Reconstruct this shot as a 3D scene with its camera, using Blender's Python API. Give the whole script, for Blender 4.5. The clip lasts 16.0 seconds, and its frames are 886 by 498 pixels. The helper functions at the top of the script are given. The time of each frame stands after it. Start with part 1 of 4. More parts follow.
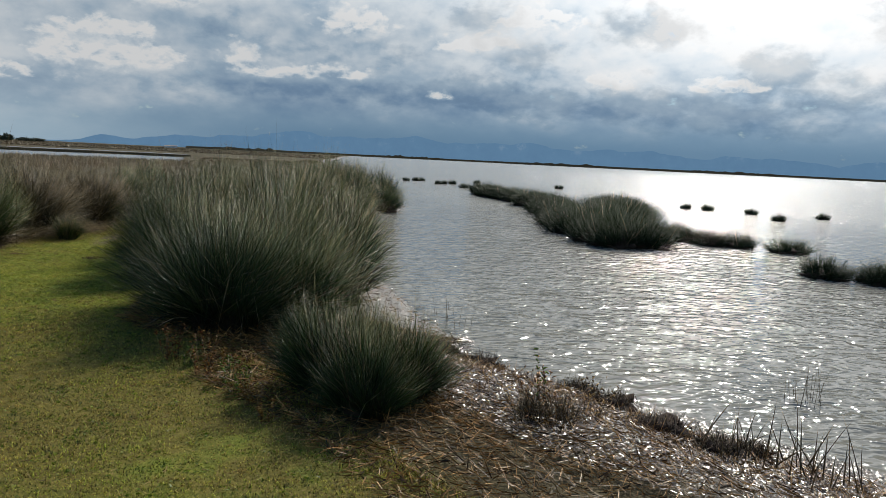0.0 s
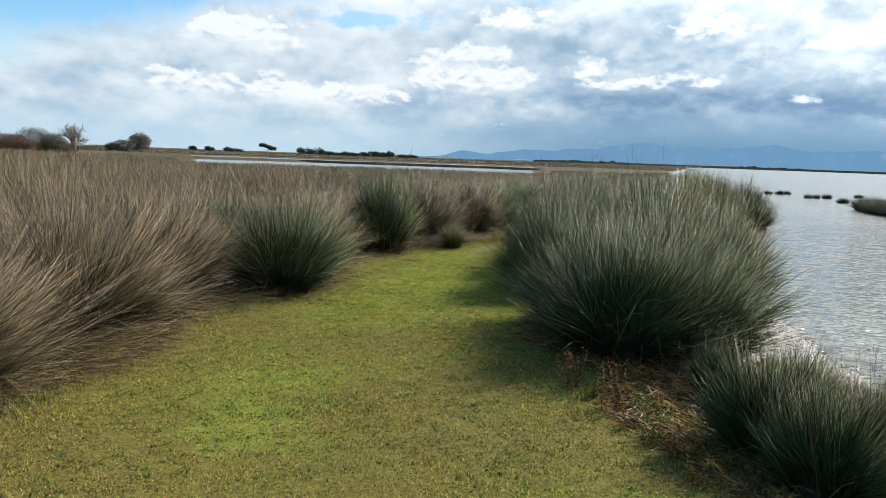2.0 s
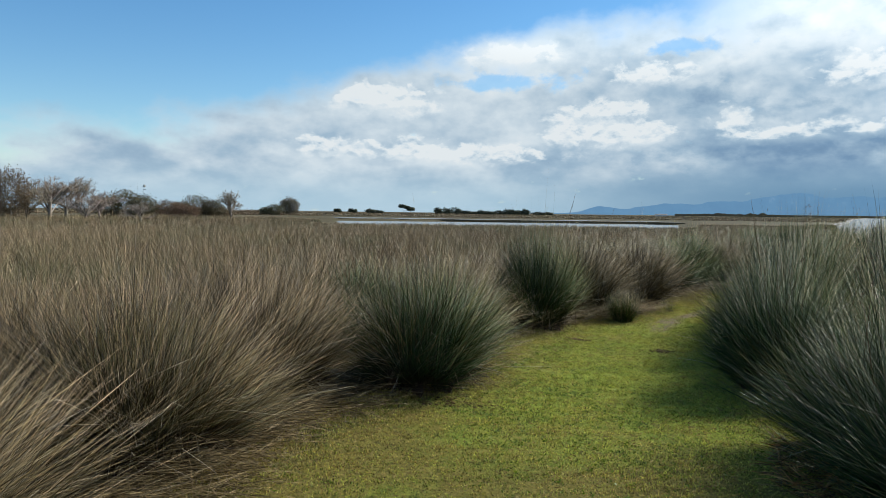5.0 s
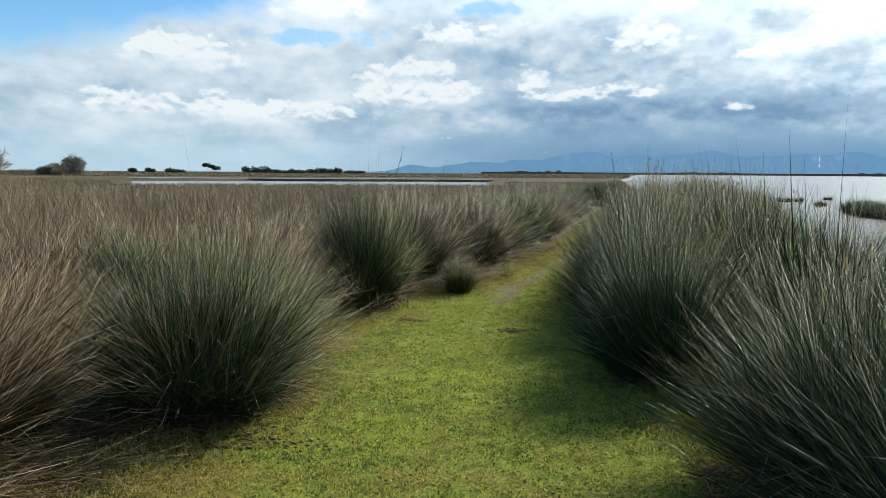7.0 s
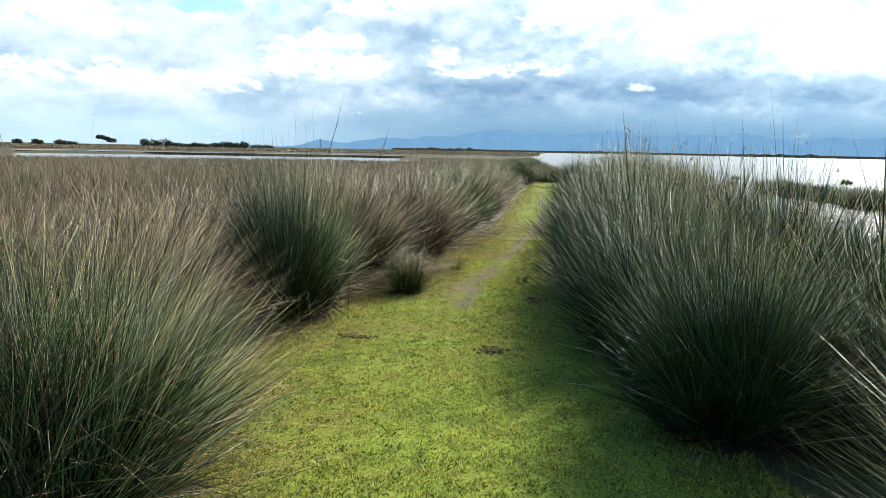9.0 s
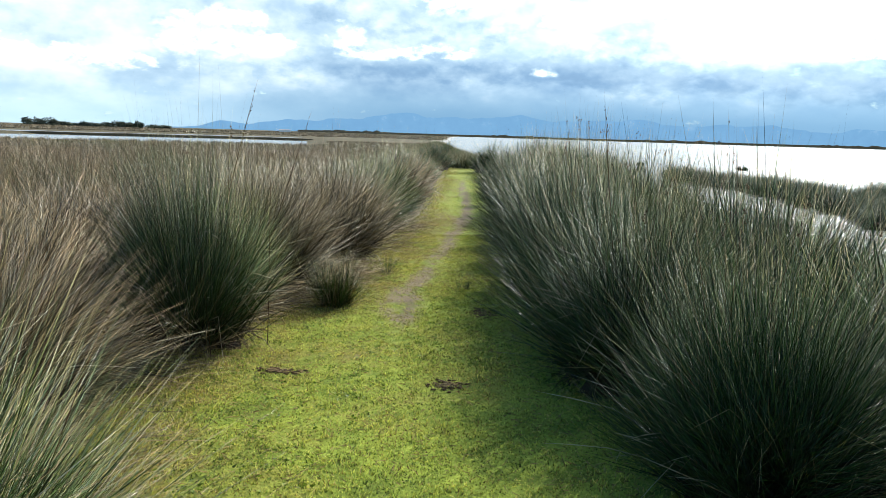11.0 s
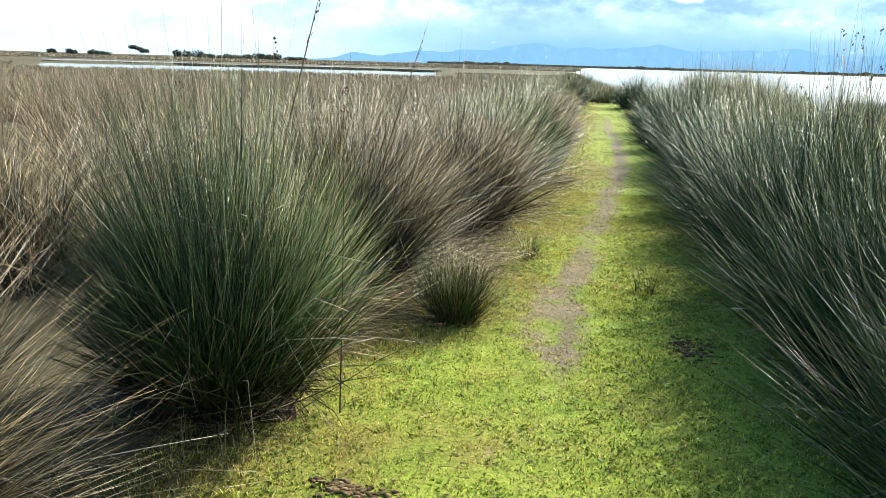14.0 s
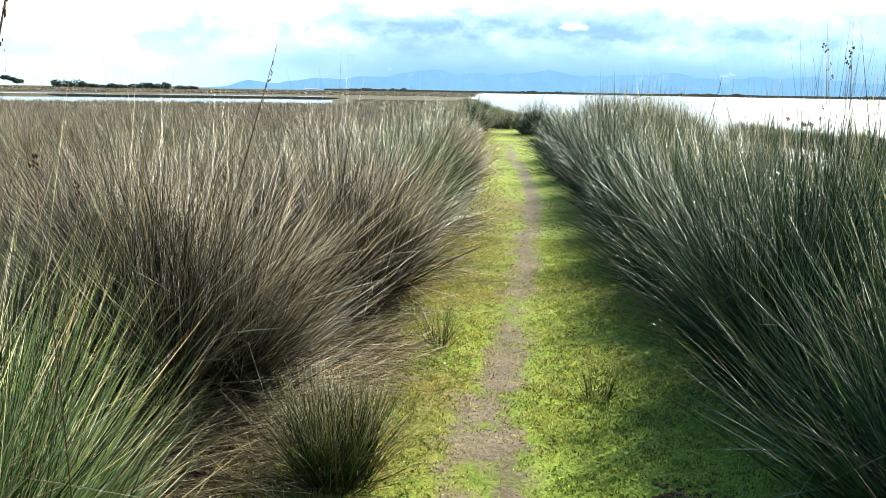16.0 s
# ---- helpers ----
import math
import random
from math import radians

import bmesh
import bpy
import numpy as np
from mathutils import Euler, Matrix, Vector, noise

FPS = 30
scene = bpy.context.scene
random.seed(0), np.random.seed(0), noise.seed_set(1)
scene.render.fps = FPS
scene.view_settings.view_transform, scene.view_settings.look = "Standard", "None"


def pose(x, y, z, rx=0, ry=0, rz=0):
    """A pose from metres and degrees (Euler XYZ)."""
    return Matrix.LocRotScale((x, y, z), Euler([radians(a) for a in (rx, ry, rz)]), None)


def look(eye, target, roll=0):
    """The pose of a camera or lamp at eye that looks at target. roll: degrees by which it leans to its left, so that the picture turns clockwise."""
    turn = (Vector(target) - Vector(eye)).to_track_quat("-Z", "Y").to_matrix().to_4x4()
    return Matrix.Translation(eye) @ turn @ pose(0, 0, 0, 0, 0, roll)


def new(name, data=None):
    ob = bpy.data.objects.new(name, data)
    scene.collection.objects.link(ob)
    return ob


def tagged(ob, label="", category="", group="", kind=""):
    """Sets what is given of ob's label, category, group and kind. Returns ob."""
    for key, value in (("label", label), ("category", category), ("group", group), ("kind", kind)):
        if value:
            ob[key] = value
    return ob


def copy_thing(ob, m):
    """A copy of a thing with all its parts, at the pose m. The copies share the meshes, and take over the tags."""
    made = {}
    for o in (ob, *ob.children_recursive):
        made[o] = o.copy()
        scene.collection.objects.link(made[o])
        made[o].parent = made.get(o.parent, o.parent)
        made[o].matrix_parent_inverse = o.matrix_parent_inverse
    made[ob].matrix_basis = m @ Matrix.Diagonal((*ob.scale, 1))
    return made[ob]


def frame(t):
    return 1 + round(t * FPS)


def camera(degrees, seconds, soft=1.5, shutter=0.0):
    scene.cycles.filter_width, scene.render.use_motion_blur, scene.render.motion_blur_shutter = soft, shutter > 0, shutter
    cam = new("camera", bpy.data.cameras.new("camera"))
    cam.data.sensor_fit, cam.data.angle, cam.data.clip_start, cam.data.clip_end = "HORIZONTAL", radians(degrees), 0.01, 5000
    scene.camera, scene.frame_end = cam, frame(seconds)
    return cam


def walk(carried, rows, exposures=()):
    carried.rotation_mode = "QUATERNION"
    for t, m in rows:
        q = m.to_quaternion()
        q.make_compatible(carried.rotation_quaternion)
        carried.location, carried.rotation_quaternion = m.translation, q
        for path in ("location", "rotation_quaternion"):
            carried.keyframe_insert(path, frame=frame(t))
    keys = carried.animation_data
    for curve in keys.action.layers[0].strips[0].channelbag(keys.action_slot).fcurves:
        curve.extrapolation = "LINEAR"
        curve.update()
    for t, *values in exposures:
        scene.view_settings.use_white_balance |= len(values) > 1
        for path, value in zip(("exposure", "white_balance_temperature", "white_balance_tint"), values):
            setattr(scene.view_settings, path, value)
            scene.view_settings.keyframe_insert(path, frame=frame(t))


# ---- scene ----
cam = camera(64.5, 16.0, 0.8)
PATH = [
    (0, (0.000, 0.000, 1.725), (0.218, 1.972, 1.473), 2.81),
    (0.5, (-0.011, 0.042, 1.714), (0.048, 2.023, 1.443), 2.96),
    (1, (-0.153, 0.091, 1.698), (-0.350, 2.061, 1.420), 3.11),
    (1.5, (-0.438, 0.241, 1.720), (-0.925, 2.161, 1.438), 2.52),
    (2, (-0.634, 0.538, 1.710), (-1.345, 2.389, 1.452), 2.07),
    (2.5, (-0.808, 0.831, 1.676), (-1.691, 2.613, 1.459), 1.11),
    (3, (-1.068, 1.144, 1.684), (-2.036, 2.884, 1.502), 0.36),
    (3.5, (-1.250, 1.513, 1.672), (-2.286, 3.218, 1.541), 0.41),
    (3.7, (-1.339, 1.629, 1.663), (-2.420, 3.308, 1.548), 0.34),
    (5.8, (-2.208, 2.917, 1.658), (-3.223, 4.637, 1.552), 1.54),
    (6, (-2.309, 3.074, 1.662), (-3.246, 4.835, 1.524), 1.29),
    (6.5, (-2.495, 3.530, 1.634), (-3.233, 5.381, 1.460), 0.38),
    (7, (-2.712, 3.986, 1.609), (-3.294, 5.888, 1.393), 0.38),
    (7.5, (-2.970, 4.404, 1.602), (-3.480, 6.321, 1.344), 0.42),
    (8, (-3.167, 4.849, 1.561), (-3.631, 6.774, 1.283), 0.66),
    (8.5, (-3.457, 5.204, 1.567), (-3.859, 7.142, 1.280), 1.12),
    (9, (-3.593, 5.640, 1.549), (-3.927, 7.593, 1.270), 1.10),
    (9.5, (-3.840, 5.981, 1.544), (-4.084, 7.950, 1.291), 1.04),
    (9.7, (-3.900, 6.115, 1.552), (-4.130, 8.083, 1.278), 1.15),
    (11.8, (-4.153, 6.996, 1.614), (-4.167, 8.970, 1.293), 1.83),
    (12, (-4.227, 7.145, 1.614), (-4.248, 9.121, 1.303), 1.66),
    (12.5, (-4.319, 7.524, 1.586), (-4.342, 9.497, 1.259), 2.38),
    (13, (-4.296, 8.042, 1.514), (-4.480, 9.970, 1.015), 2.95),
    (13.5, (-4.423, 8.500, 1.531), (-4.741, 10.399, 0.992), 2.16),
    (14, (-4.447, 8.941, 1.547), (-4.858, 10.831, 1.035), 1.68),
    (14.5, (-4.536, 9.299, 1.563), (-4.958, 11.199, 1.100), 1.25),
    (15, (-4.621, 9.641, 1.585), (-5.006, 11.551, 1.132), 1.03),
    (15.5, (-4.565, 10.054, 1.573), (-4.848, 11.988, 1.147), 1.07),
    (16, (-4.616, 10.405, 1.564), (-4.765, 12.351, 1.127), 0.94),
]
EXPOSURES = [(0, -0.15, 6400, 9), (1.0, 0.03, 6300, 8), (1.5, 0.30, 6250, 7), (2.5, 0.68, 6200, 7), (3.5, 0.5, 6100, 5), (6, 0.25, 6100, 5), (6.5, 0.28, 6100, 5), (7, 0.45, 6100, 5), (9, 0.9, 6100, 4), (12, 1.0, 6100, 4), (12.5, 0.78, 6100, 4), (13, 0.98, 6100, 3), (13.5, 1.38, 6100, 3),
             (14.5, 1.58, 6100, 2), (16, 1.55, 6100, 2)]
walk(cam, [(t, look(eye, target, roll)) for t, eye, target, roll in PATH], EXPOSURES)

# ---- world and sun ----
SUN_AZ, SUN_EL = 30.0, 35.5
SUN = Vector((math.sin(radians(SUN_AZ)) * math.cos(radians(SUN_EL)), math.cos(radians(SUN_AZ)) * math.cos(radians(SUN_EL)), math.sin(radians(SUN_EL))))


class Nodes:
    """Short hand for a node tree."""

    def __init__(self, tree):
        self.tree = tree
        tree.nodes.clear()

    def add(self, kind, out=0, **values):
        node = self.tree.nodes.new(kind)
        self.last = node
        for key, value in values.items():
            slot = key[2:]
            slot = int(slot) if slot.isdigit() else slot.replace("_", " ")
            if isinstance(value, bpy.types.NodeSocket):
                self.tree.links.new(value, node.inputs[slot])
            else:
                node.inputs[slot].default_value = value
        return node.outputs[out] if len(node.outputs) else None

    def math(self, op, a, b=0.0, c=0.0, clamp=False):
        out = self.add("ShaderNodeMath", i_0=a, i_1=b, i_2=c)
        self.last.operation, self.last.use_clamp = op, clamp
        return out

    def ramp(self, fac, stops):
        out = self.add("ShaderNodeValToRGB", i_0=fac)
        el = self.last.color_ramp.elements
        el[0].position, el[0].color = stops[0][0], (*stops[0][1], 1)
        el[1].position, el[1].color = stops[-1][0], (*stops[-1][1], 1)
        for pos, col in stops[1:-1]:
            e = el.new(pos)
            e.color = (*col, 1)
        return out

    def span(self, v, lo, hi, a=0.0, b=1.0):
        out = self.add("ShaderNodeMapRange", i_0=v, i_1=lo, i_2=hi, i_3=a, i_4=b)
        self.last.interpolation_type = "SMOOTHSTEP"
        return out

    def mix(self, fac, a, b, blend="MIX"):
        out = self.add("ShaderNodeMix", out=2)
        self.last.data_type, self.last.blend_type = "RGBA", blend
        for slot, value in ((0, fac), (6, a), (7, b)):
            if isinstance(value, bpy.types.NodeSocket):
                self.tree.links.new(value, self.last.inputs[slot])
            else:
                self.last.inputs[slot].default_value = (*value, 1) if isinstance(value, tuple) and len(value) == 3 else value
        return out

    def noise(self, vec, scale, detail=4.0, rough=0.55, warp=0.0, out=0):
        return self.add("ShaderNodeTexNoise", out=out, i_Vector=vec, i_Scale=scale, i_Detail=detail, i_Roughness=rough, i_Distortion=warp)


def make_world():
    world = bpy.data.worlds.new("sky")
    world.use_nodes = True
    scene.world = world
    n = Nodes(world.node_tree)
    way = n.add("ShaderNodeTexCoord", out=0)
    n.add("ShaderNodeSeparateXYZ", i_0=way)
    axes = n.last
    z = n.math("MAXIMUM", axes.outputs[2], -0.02)
    az = n.math("MULTIPLY", n.math("ARCTAN2", axes.outputs[0], axes.outputs[1]), 57.2958)
    el = n.math("MULTIPLY", n.math("ARCSINE", z), 57.2958)

    def deck(up):
        """The place in the cloud sheet, some degrees higher; clouds flatten towards the horizon."""
        lifted = n.math("ADD", el, up)
        rise = n.math("MULTIPLY", n.math("POWER", n.math("MAXIMUM", n.math("ADD", lifted, 1.0), 0.01), 0.8), 0.30)
        return n.add("ShaderNodeCombineXYZ", i_0=n.math("MULTIPLY", az, 0.1), i_1=rise, i_2=0.0)

    here, above = deck(0.0), deck(0.9)
    low_noise = n.noise(here, 1.6, 7.0, 0.52, 0.0)
    high_noise = n.noise(above, 1.6, 7.0, 0.52, 0.0)
    billow = n.noise(here, 5.0, 7.0, 0.55, 0.15)
    billow_up = n.noise(deck(0.35), 5.0, 7.0, 0.55, 0.15)
    broad = n.noise(here, 0.55, 3.0, 0.5)

    def lump(a, e, wide, tall):
        """1 at a cloud's middle, falling off to its edge."""
        p = n.math("POWER", n.math("DIVIDE", n.math("SUBTRACT", az, a), wide), 2.0)
        q = n.math("POWER", n.math("DIVIDE", n.math("SUBTRACT", el, e), tall), 2.0)
        return n.math("EXPONENT", n.math("MULTIPLY", n.math("ADD", p, q), -1.0))

    def total(items):
        out = items[0]
        for item in items[1:]:
            out = n.math("ADD", out, item)
        return out

    # heaped white clouds: azimuth, elevation, half width, half height
    heap_list = ((-37, 9.0, 4, 1.4), (-42, 5.2, 2.4, 0.8), (-35, 5.0, 4, 0.9), (-28.5, 4.5, 4, 0.8), (-21, 6.2, 3.4, 1.4), (-16.3, 6.2, 2.2, 0.9),
                                      (-27, 12.6, 3.4, 1.0), (-16, 10.8, 3, 0.9), (-10.3, 7.0, 1.3, 1.4), (-7.5, 6.0, 2.4, 0.7), (-2.6, 6.3, 2.4, 0.7), (5.4, 5.1, 1.0, 0.4),
                 (-1.5, 10.2, 3, 1.3), (8, 9.0, 3, 0.9), (13, 11, 3.2, 1.2), (18.8, 6.4, 2.2, 0.8), (24.5, 10.5, 3, 1.6), (27, 6.3, 3, 0.7), (-19, 8.2, 3, 0.8))
    heaps = total([lump(*c) for c in heap_list])
    # 1 on the underside of a heap, where it fades into the grey
    under = n.math("MULTIPLY", n.math("SUBTRACT", total([lump(a, e - 0.6, wide, tall) for a, e, wide, tall in heap_list]), heaps), 2.2, clamp=True)
    # open blue above, from the far end of the field to overhead
    edge = n.span(az, -68.0, -14.0, 4.2, 13.6)
    open_sky = n.span(n.math("SUBTRACT", n.math("ADD", el, n.math("MULTIPLY", n.math("SUBTRACT", low_noise, 0.5), 9.0)), n.math("ADD", edge, n.math("MULTIPLY", heaps, 2.5))), -1.0, 2.4)
    open_sky = n.math("MULTIPLY", open_sky, n.span(az, -5.0, -16.0))
    gaps = n.math("ADD", lump(-27.0, 10.4, 6.0, 0.9), lump(-14.0, 12.6, 4.0, 0.7))
    open_sky = n.math("MAXIMUM", open_sky, n.math("MULTIPLY", n.span(n.math("ADD", gaps, n.math("MULTIPLY", n.math("SUBTRACT", billow, 0.5), 2.4)), 0.35, 1.0), 0.75))
    # unseen sky behind the walker and overhead, cleared but for thin cloud, deepens shade
    away = n.span(n.math("ABSOLUTE", n.math("SUBTRACT", az, 6.0)), 64.0, 88.0)
    high = n.span(el, 38.0, 56.0)
    open_sky = n.math("MAXIMUM", open_sky, n.math("MULTIPLY", n.math("MAXIMUM", n.math("MULTIPLY", away, n.span(el, 4.0, 9.0)), high), n.span(low_noise, 0.60, 0.42, 0.55, 1.0)))
    # dark undersides against the bright haze round the sun: azimuth, elevation, half width, half height
    shade_list = ((20.5, 10.6, 5.0, 1.6, 1.0), (12.7, 8.2, 3.6, 1.5, 0.8), (17.2, 4.8, 7.0, 1.5, 0.9), (28.0, 4.6, 7.0, 2.4, 1.0), (31.5, 7.8, 3.6, 1.5, 0.9), (8.1, 11.3, 4.0, 1.4, 0.9), (-6.5, 4.8, 11.0, 1.1, 0.8),
                  (7, 5.2, 7, 1.3, 0.9), (-2.0, 8.2, 10.0, 1.7, 0.55), (-12.5, 8.8, 3.0, 1.6, 0.5), (38, 11, 4, 1.6, 0.9), (41, 6, 5, 2, 0.9))
    shades = total([n.math("MULTIPLY", lump(a, e, wide, tall), weight) for a, e, wide, tall, weight in shade_list])
    shade = n.span(total([n.math("MULTIPLY", shades, 0.8), n.math("MULTIPLY", n.math("SUBTRACT", low_noise, 0.5), 1.6), n.math("MULTIPLY", n.math("SUBTRACT", billow, 0.5), 1.6)]), 0.18, 0.86)
    # how bright the cloud is
    relief = n.math("MULTIPLY", n.math("SUBTRACT", low_noise, high_noise), 1.0)
    puff = n.math("MULTIPLY", n.math("SUBTRACT", billow, billow_up), 1.5)
    soft = n.math("ADD", n.math("MULTIPLY", n.math("SUBTRACT", low_noise, 0.5), 1.0), n.math("MULTIPLY", n.math("SUBTRACT", broad, 0.5), 0.6))
    dark = n.math("MULTIPLY", n.span(az, -30.0, -8.0), n.math("MULTIPLY", n.span(el, 0.8, 2.4), n.span(el, 6.6, 3.8)))
    dark = n.math("MULTIPLY", dark, n.span(low_noise, 0.68, 0.40, 0.55, 1.0))
    # bright cloud added above the view lights the water; haze round the sun
    glare = n.math("ADD", n.math("MULTIPLY", n.math("MULTIPLY", n.span(el, 9.0, 17.0), n.span(az, -46.0, -20.0)), 0.6), n.math("MULTIPLY", lump(32, 12, 24, 7.5), 1.15))
    white = n.add("ShaderNodeMapRange", i_0=n.math("ADD", heaps, n.math("MULTIPLY", n.math("SUBTRACT", billow, 0.5), 3.0)), i_1=0.28, i_2=n.math("ADD", 0.78, n.math("MULTIPLY", under, 1.6)), i_3=0.0, i_4=1.0)
    white = n.math("MULTIPLY", white, n.span(heaps, 0.06, 0.35))
    left = n.span(az, -10, -34)
    calm = n.math("SUBTRACT", 0.72, n.math("MULTIPLY", left, 0.12))
    level = total([n.math("ADD", n.math("ADD", n.math("MULTIPLY", left, 0.15), n.span(el, 4.0, 8.0, 0.0, 0.10)), 0.52), n.math("MULTIPLY", n.math("ADD", soft, relief), calm), n.math("MULTIPLY", dark, -0.06), n.math("MULTIPLY", glare, 0.40), n.math("MULTIPLY", shade, -0.22),
                   n.math("MULTIPLY", white, n.math("ADD", n.math("MULTIPLY", puff, 1.5), 0.34))])
    tone = n.ramp(level, [(0.0, (0.15, 0.25, 0.40)), (0.28, (0.25, 0.38, 0.55)), (0.55, (0.47, 0.60, 0.73)), (0.80, (0.83, 0.89, 0.94)), (1.0, (1.0, 1.0, 1.0))])
    pale = n.mix(n.span(el, 4.2, 0.4, 0.0, 0.85), tone, (0.55, 0.72, 0.84))
    murk = n.mix(n.math("MULTIPLY", n.span(az, -32.0, -4.0), n.span(el, 4.8, 1.2, 0.0, 0.92)), pale, (0.18, 0.33, 0.50))
    sky = n.add("ShaderNodeTexSky")
    air = n.last
    air.sky_type, air.sun_disc, air.sun_elevation, air.sun_rotation = "NISHITA", False, radians(SUN_EL), radians(SUN_AZ)
    air.dust_density, air.ozone_density, air.air_density = 0.1, 3.0, 1.1
    blue = n.add("ShaderNodeHueSaturation", i_Saturation=1.22, i_Color=sky)
    clear = n.add("ShaderNodeBackground", i_Color=blue, i_Strength=0.11)
    power = n.math("ADD", n.math("MULTIPLY", n.math("MULTIPLY", glare, n.math("SUBTRACT", 1.0, n.math("MULTIPLY", shade, 0.6))), 0.45), 0.66)
    clouds = n.add("ShaderNodeBackground", i_Color=murk, i_Strength=power)
    both = n.add("ShaderNodeMixShader", i_0=n.math("SUBTRACT", 1.0, open_sky), i_1=clear, i_2=clouds)
    n.add("ShaderNodeOutputWorld", i_Surface=both)


make_world()
sun_data = bpy.data.lights.new("sun", "SUN")
sun_data.energy, sun_data.angle, sun_data.color = 5.0, radians(0.6), (1.0, 0.94, 0.83)
sun = new("sun", sun_data)
sun.matrix_world = look(SUN * 60, (0, 0, 0))


# ---- materials ----
def material(name):
    mat = bpy.data.materials.new(name)
    mat.use_nodes = True
    return mat, Nodes(mat.node_tree)


def finish(n, color, rough=0.7, bump=None, depth=0.02, strength=0.6, **more):
    slots = {"i_Base_Color": color, "i_Roughness": rough, **more}
    shader = n.add("ShaderNodeBsdfPrincipled", **slots)
    node = n.last
    if bump is not None:
        relief = n.add("ShaderNodeBump", i_Strength=strength, i_Distance=depth, i_Height=bump)
        n.tree.links.new(relief, node.inputs["Normal"])
    n.add("ShaderNodeOutputMaterial", i_Surface=shader)


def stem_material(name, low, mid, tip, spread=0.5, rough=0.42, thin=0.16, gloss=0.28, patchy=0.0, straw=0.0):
    """Rush stems: a colour from foot to tip, each stem a little different. Dark rush feet hold the clump's inner shade.
    """
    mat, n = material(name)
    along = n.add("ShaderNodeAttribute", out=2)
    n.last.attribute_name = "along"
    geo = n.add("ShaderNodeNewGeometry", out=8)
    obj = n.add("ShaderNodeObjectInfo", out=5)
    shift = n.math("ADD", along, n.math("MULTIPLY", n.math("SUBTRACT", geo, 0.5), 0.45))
    # straw-mixed rush keeps its feet dark longer, like shade inside the clump
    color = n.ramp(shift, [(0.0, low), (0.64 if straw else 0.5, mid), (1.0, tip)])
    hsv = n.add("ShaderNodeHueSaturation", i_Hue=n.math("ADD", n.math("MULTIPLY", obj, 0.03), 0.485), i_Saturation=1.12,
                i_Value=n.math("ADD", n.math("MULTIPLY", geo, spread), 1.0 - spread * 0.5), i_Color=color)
    if straw:
        # brightness noise along the stems stands in for broken sun glints
        wear_glint = n.noise(n.add("ShaderNodeNewGeometry", out=0), 9.0, 2.0, 0.6)
        hsv = n.add("ShaderNodeHueSaturation", i_Value=n.span(wear_glint, 0.36, 0.66, 0.62, 1.45), i_Color=hsv)
        # some stems turn pale straw, which also paints in glints
        pale = n.math("LESS_THAN", n.math("FRACT", n.math("MULTIPLY", geo, 17.3)), straw)
        hsv = n.mix(n.math("MULTIPLY", pale, n.math("ADD", n.math("MULTIPLY", along, 0.8), 0.15), clamp=True), hsv, (0.26, 0.20, 0.115))
    if patchy:
        place = n.add("ShaderNodeNewGeometry", out=0)
        small, large = n.noise(place, 24.0, 4.0, 0.7, 0.3), n.noise(place, 2.2, 4.0, 0.65)
        blotch = n.math("ADD", n.math("MULTIPLY", small, 0.6), n.math("MULTIPLY", large, 0.4))
        tint = n.ramp(blotch, [(0.38, (1 - 1.3 * patchy, 1 - patchy, 0.5)), (0.50, (0.95, 1.0, 0.9)), (0.62, (1.25, 1.12, 1.1))])
        hsv = n.mix(1.0, hsv, tint, "MULTIPLY")
    diffuse = n.add("ShaderNodeBsdfPrincipled", i_Base_Color=hsv, i_Roughness=rough, i_Specular_IOR_Level=gloss)
    back = n.add("ShaderNodeBsdfTranslucent", i_Color=hsv)
    n.add("ShaderNodeOutputMaterial", i_Surface=n.add("ShaderNodeMixShader", i_0=thin, i_1=diffuse, i_2=back))
    return mat


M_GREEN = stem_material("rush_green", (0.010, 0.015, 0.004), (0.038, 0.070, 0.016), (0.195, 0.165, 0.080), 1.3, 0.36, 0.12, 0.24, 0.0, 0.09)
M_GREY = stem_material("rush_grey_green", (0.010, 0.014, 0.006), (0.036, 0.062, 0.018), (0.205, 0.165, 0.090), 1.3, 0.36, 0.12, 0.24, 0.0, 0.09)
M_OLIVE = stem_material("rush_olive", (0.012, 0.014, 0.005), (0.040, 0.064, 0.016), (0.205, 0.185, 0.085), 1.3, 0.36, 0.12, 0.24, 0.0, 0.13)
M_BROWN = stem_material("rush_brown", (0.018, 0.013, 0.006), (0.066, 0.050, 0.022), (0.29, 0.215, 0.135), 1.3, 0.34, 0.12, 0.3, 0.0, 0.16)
# darkened copies for inner stems: the clump's shade put into their colour
M_SHADE_GREEN = stem_material("rush_inner_green_shaded", (0.007, 0.010, 0.003), (0.019, 0.036, 0.009), (0.046, 0.064, 0.021), 1.2, 0.42, 0.06, 0.16)
M_SHADE_BROWN = stem_material("rush_inner_brown_shaded", (0.009, 0.008, 0.003), (0.034, 0.029, 0.011), (0.105, 0.080, 0.040), 1.2, 0.42, 0.06, 0.18)
R_GREEN, R_GREY, R_OLIVE, R_BROWN = (M_SHADE_GREEN, M_GREEN), (M_SHADE_GREEN, M_GREY), (M_SHADE_GREEN, M_OLIVE), (M_SHADE_BROWN, M_BROWN)
# pale snapped stems, their sun glint lifted into the colour
M_GLINT = stem_material("snapped_stem", (0.14, 0.11, 0.07), (0.36, 0.31, 0.22), (0.52, 0.46, 0.35), 0.8, 0.28, 0.2, 0.45)
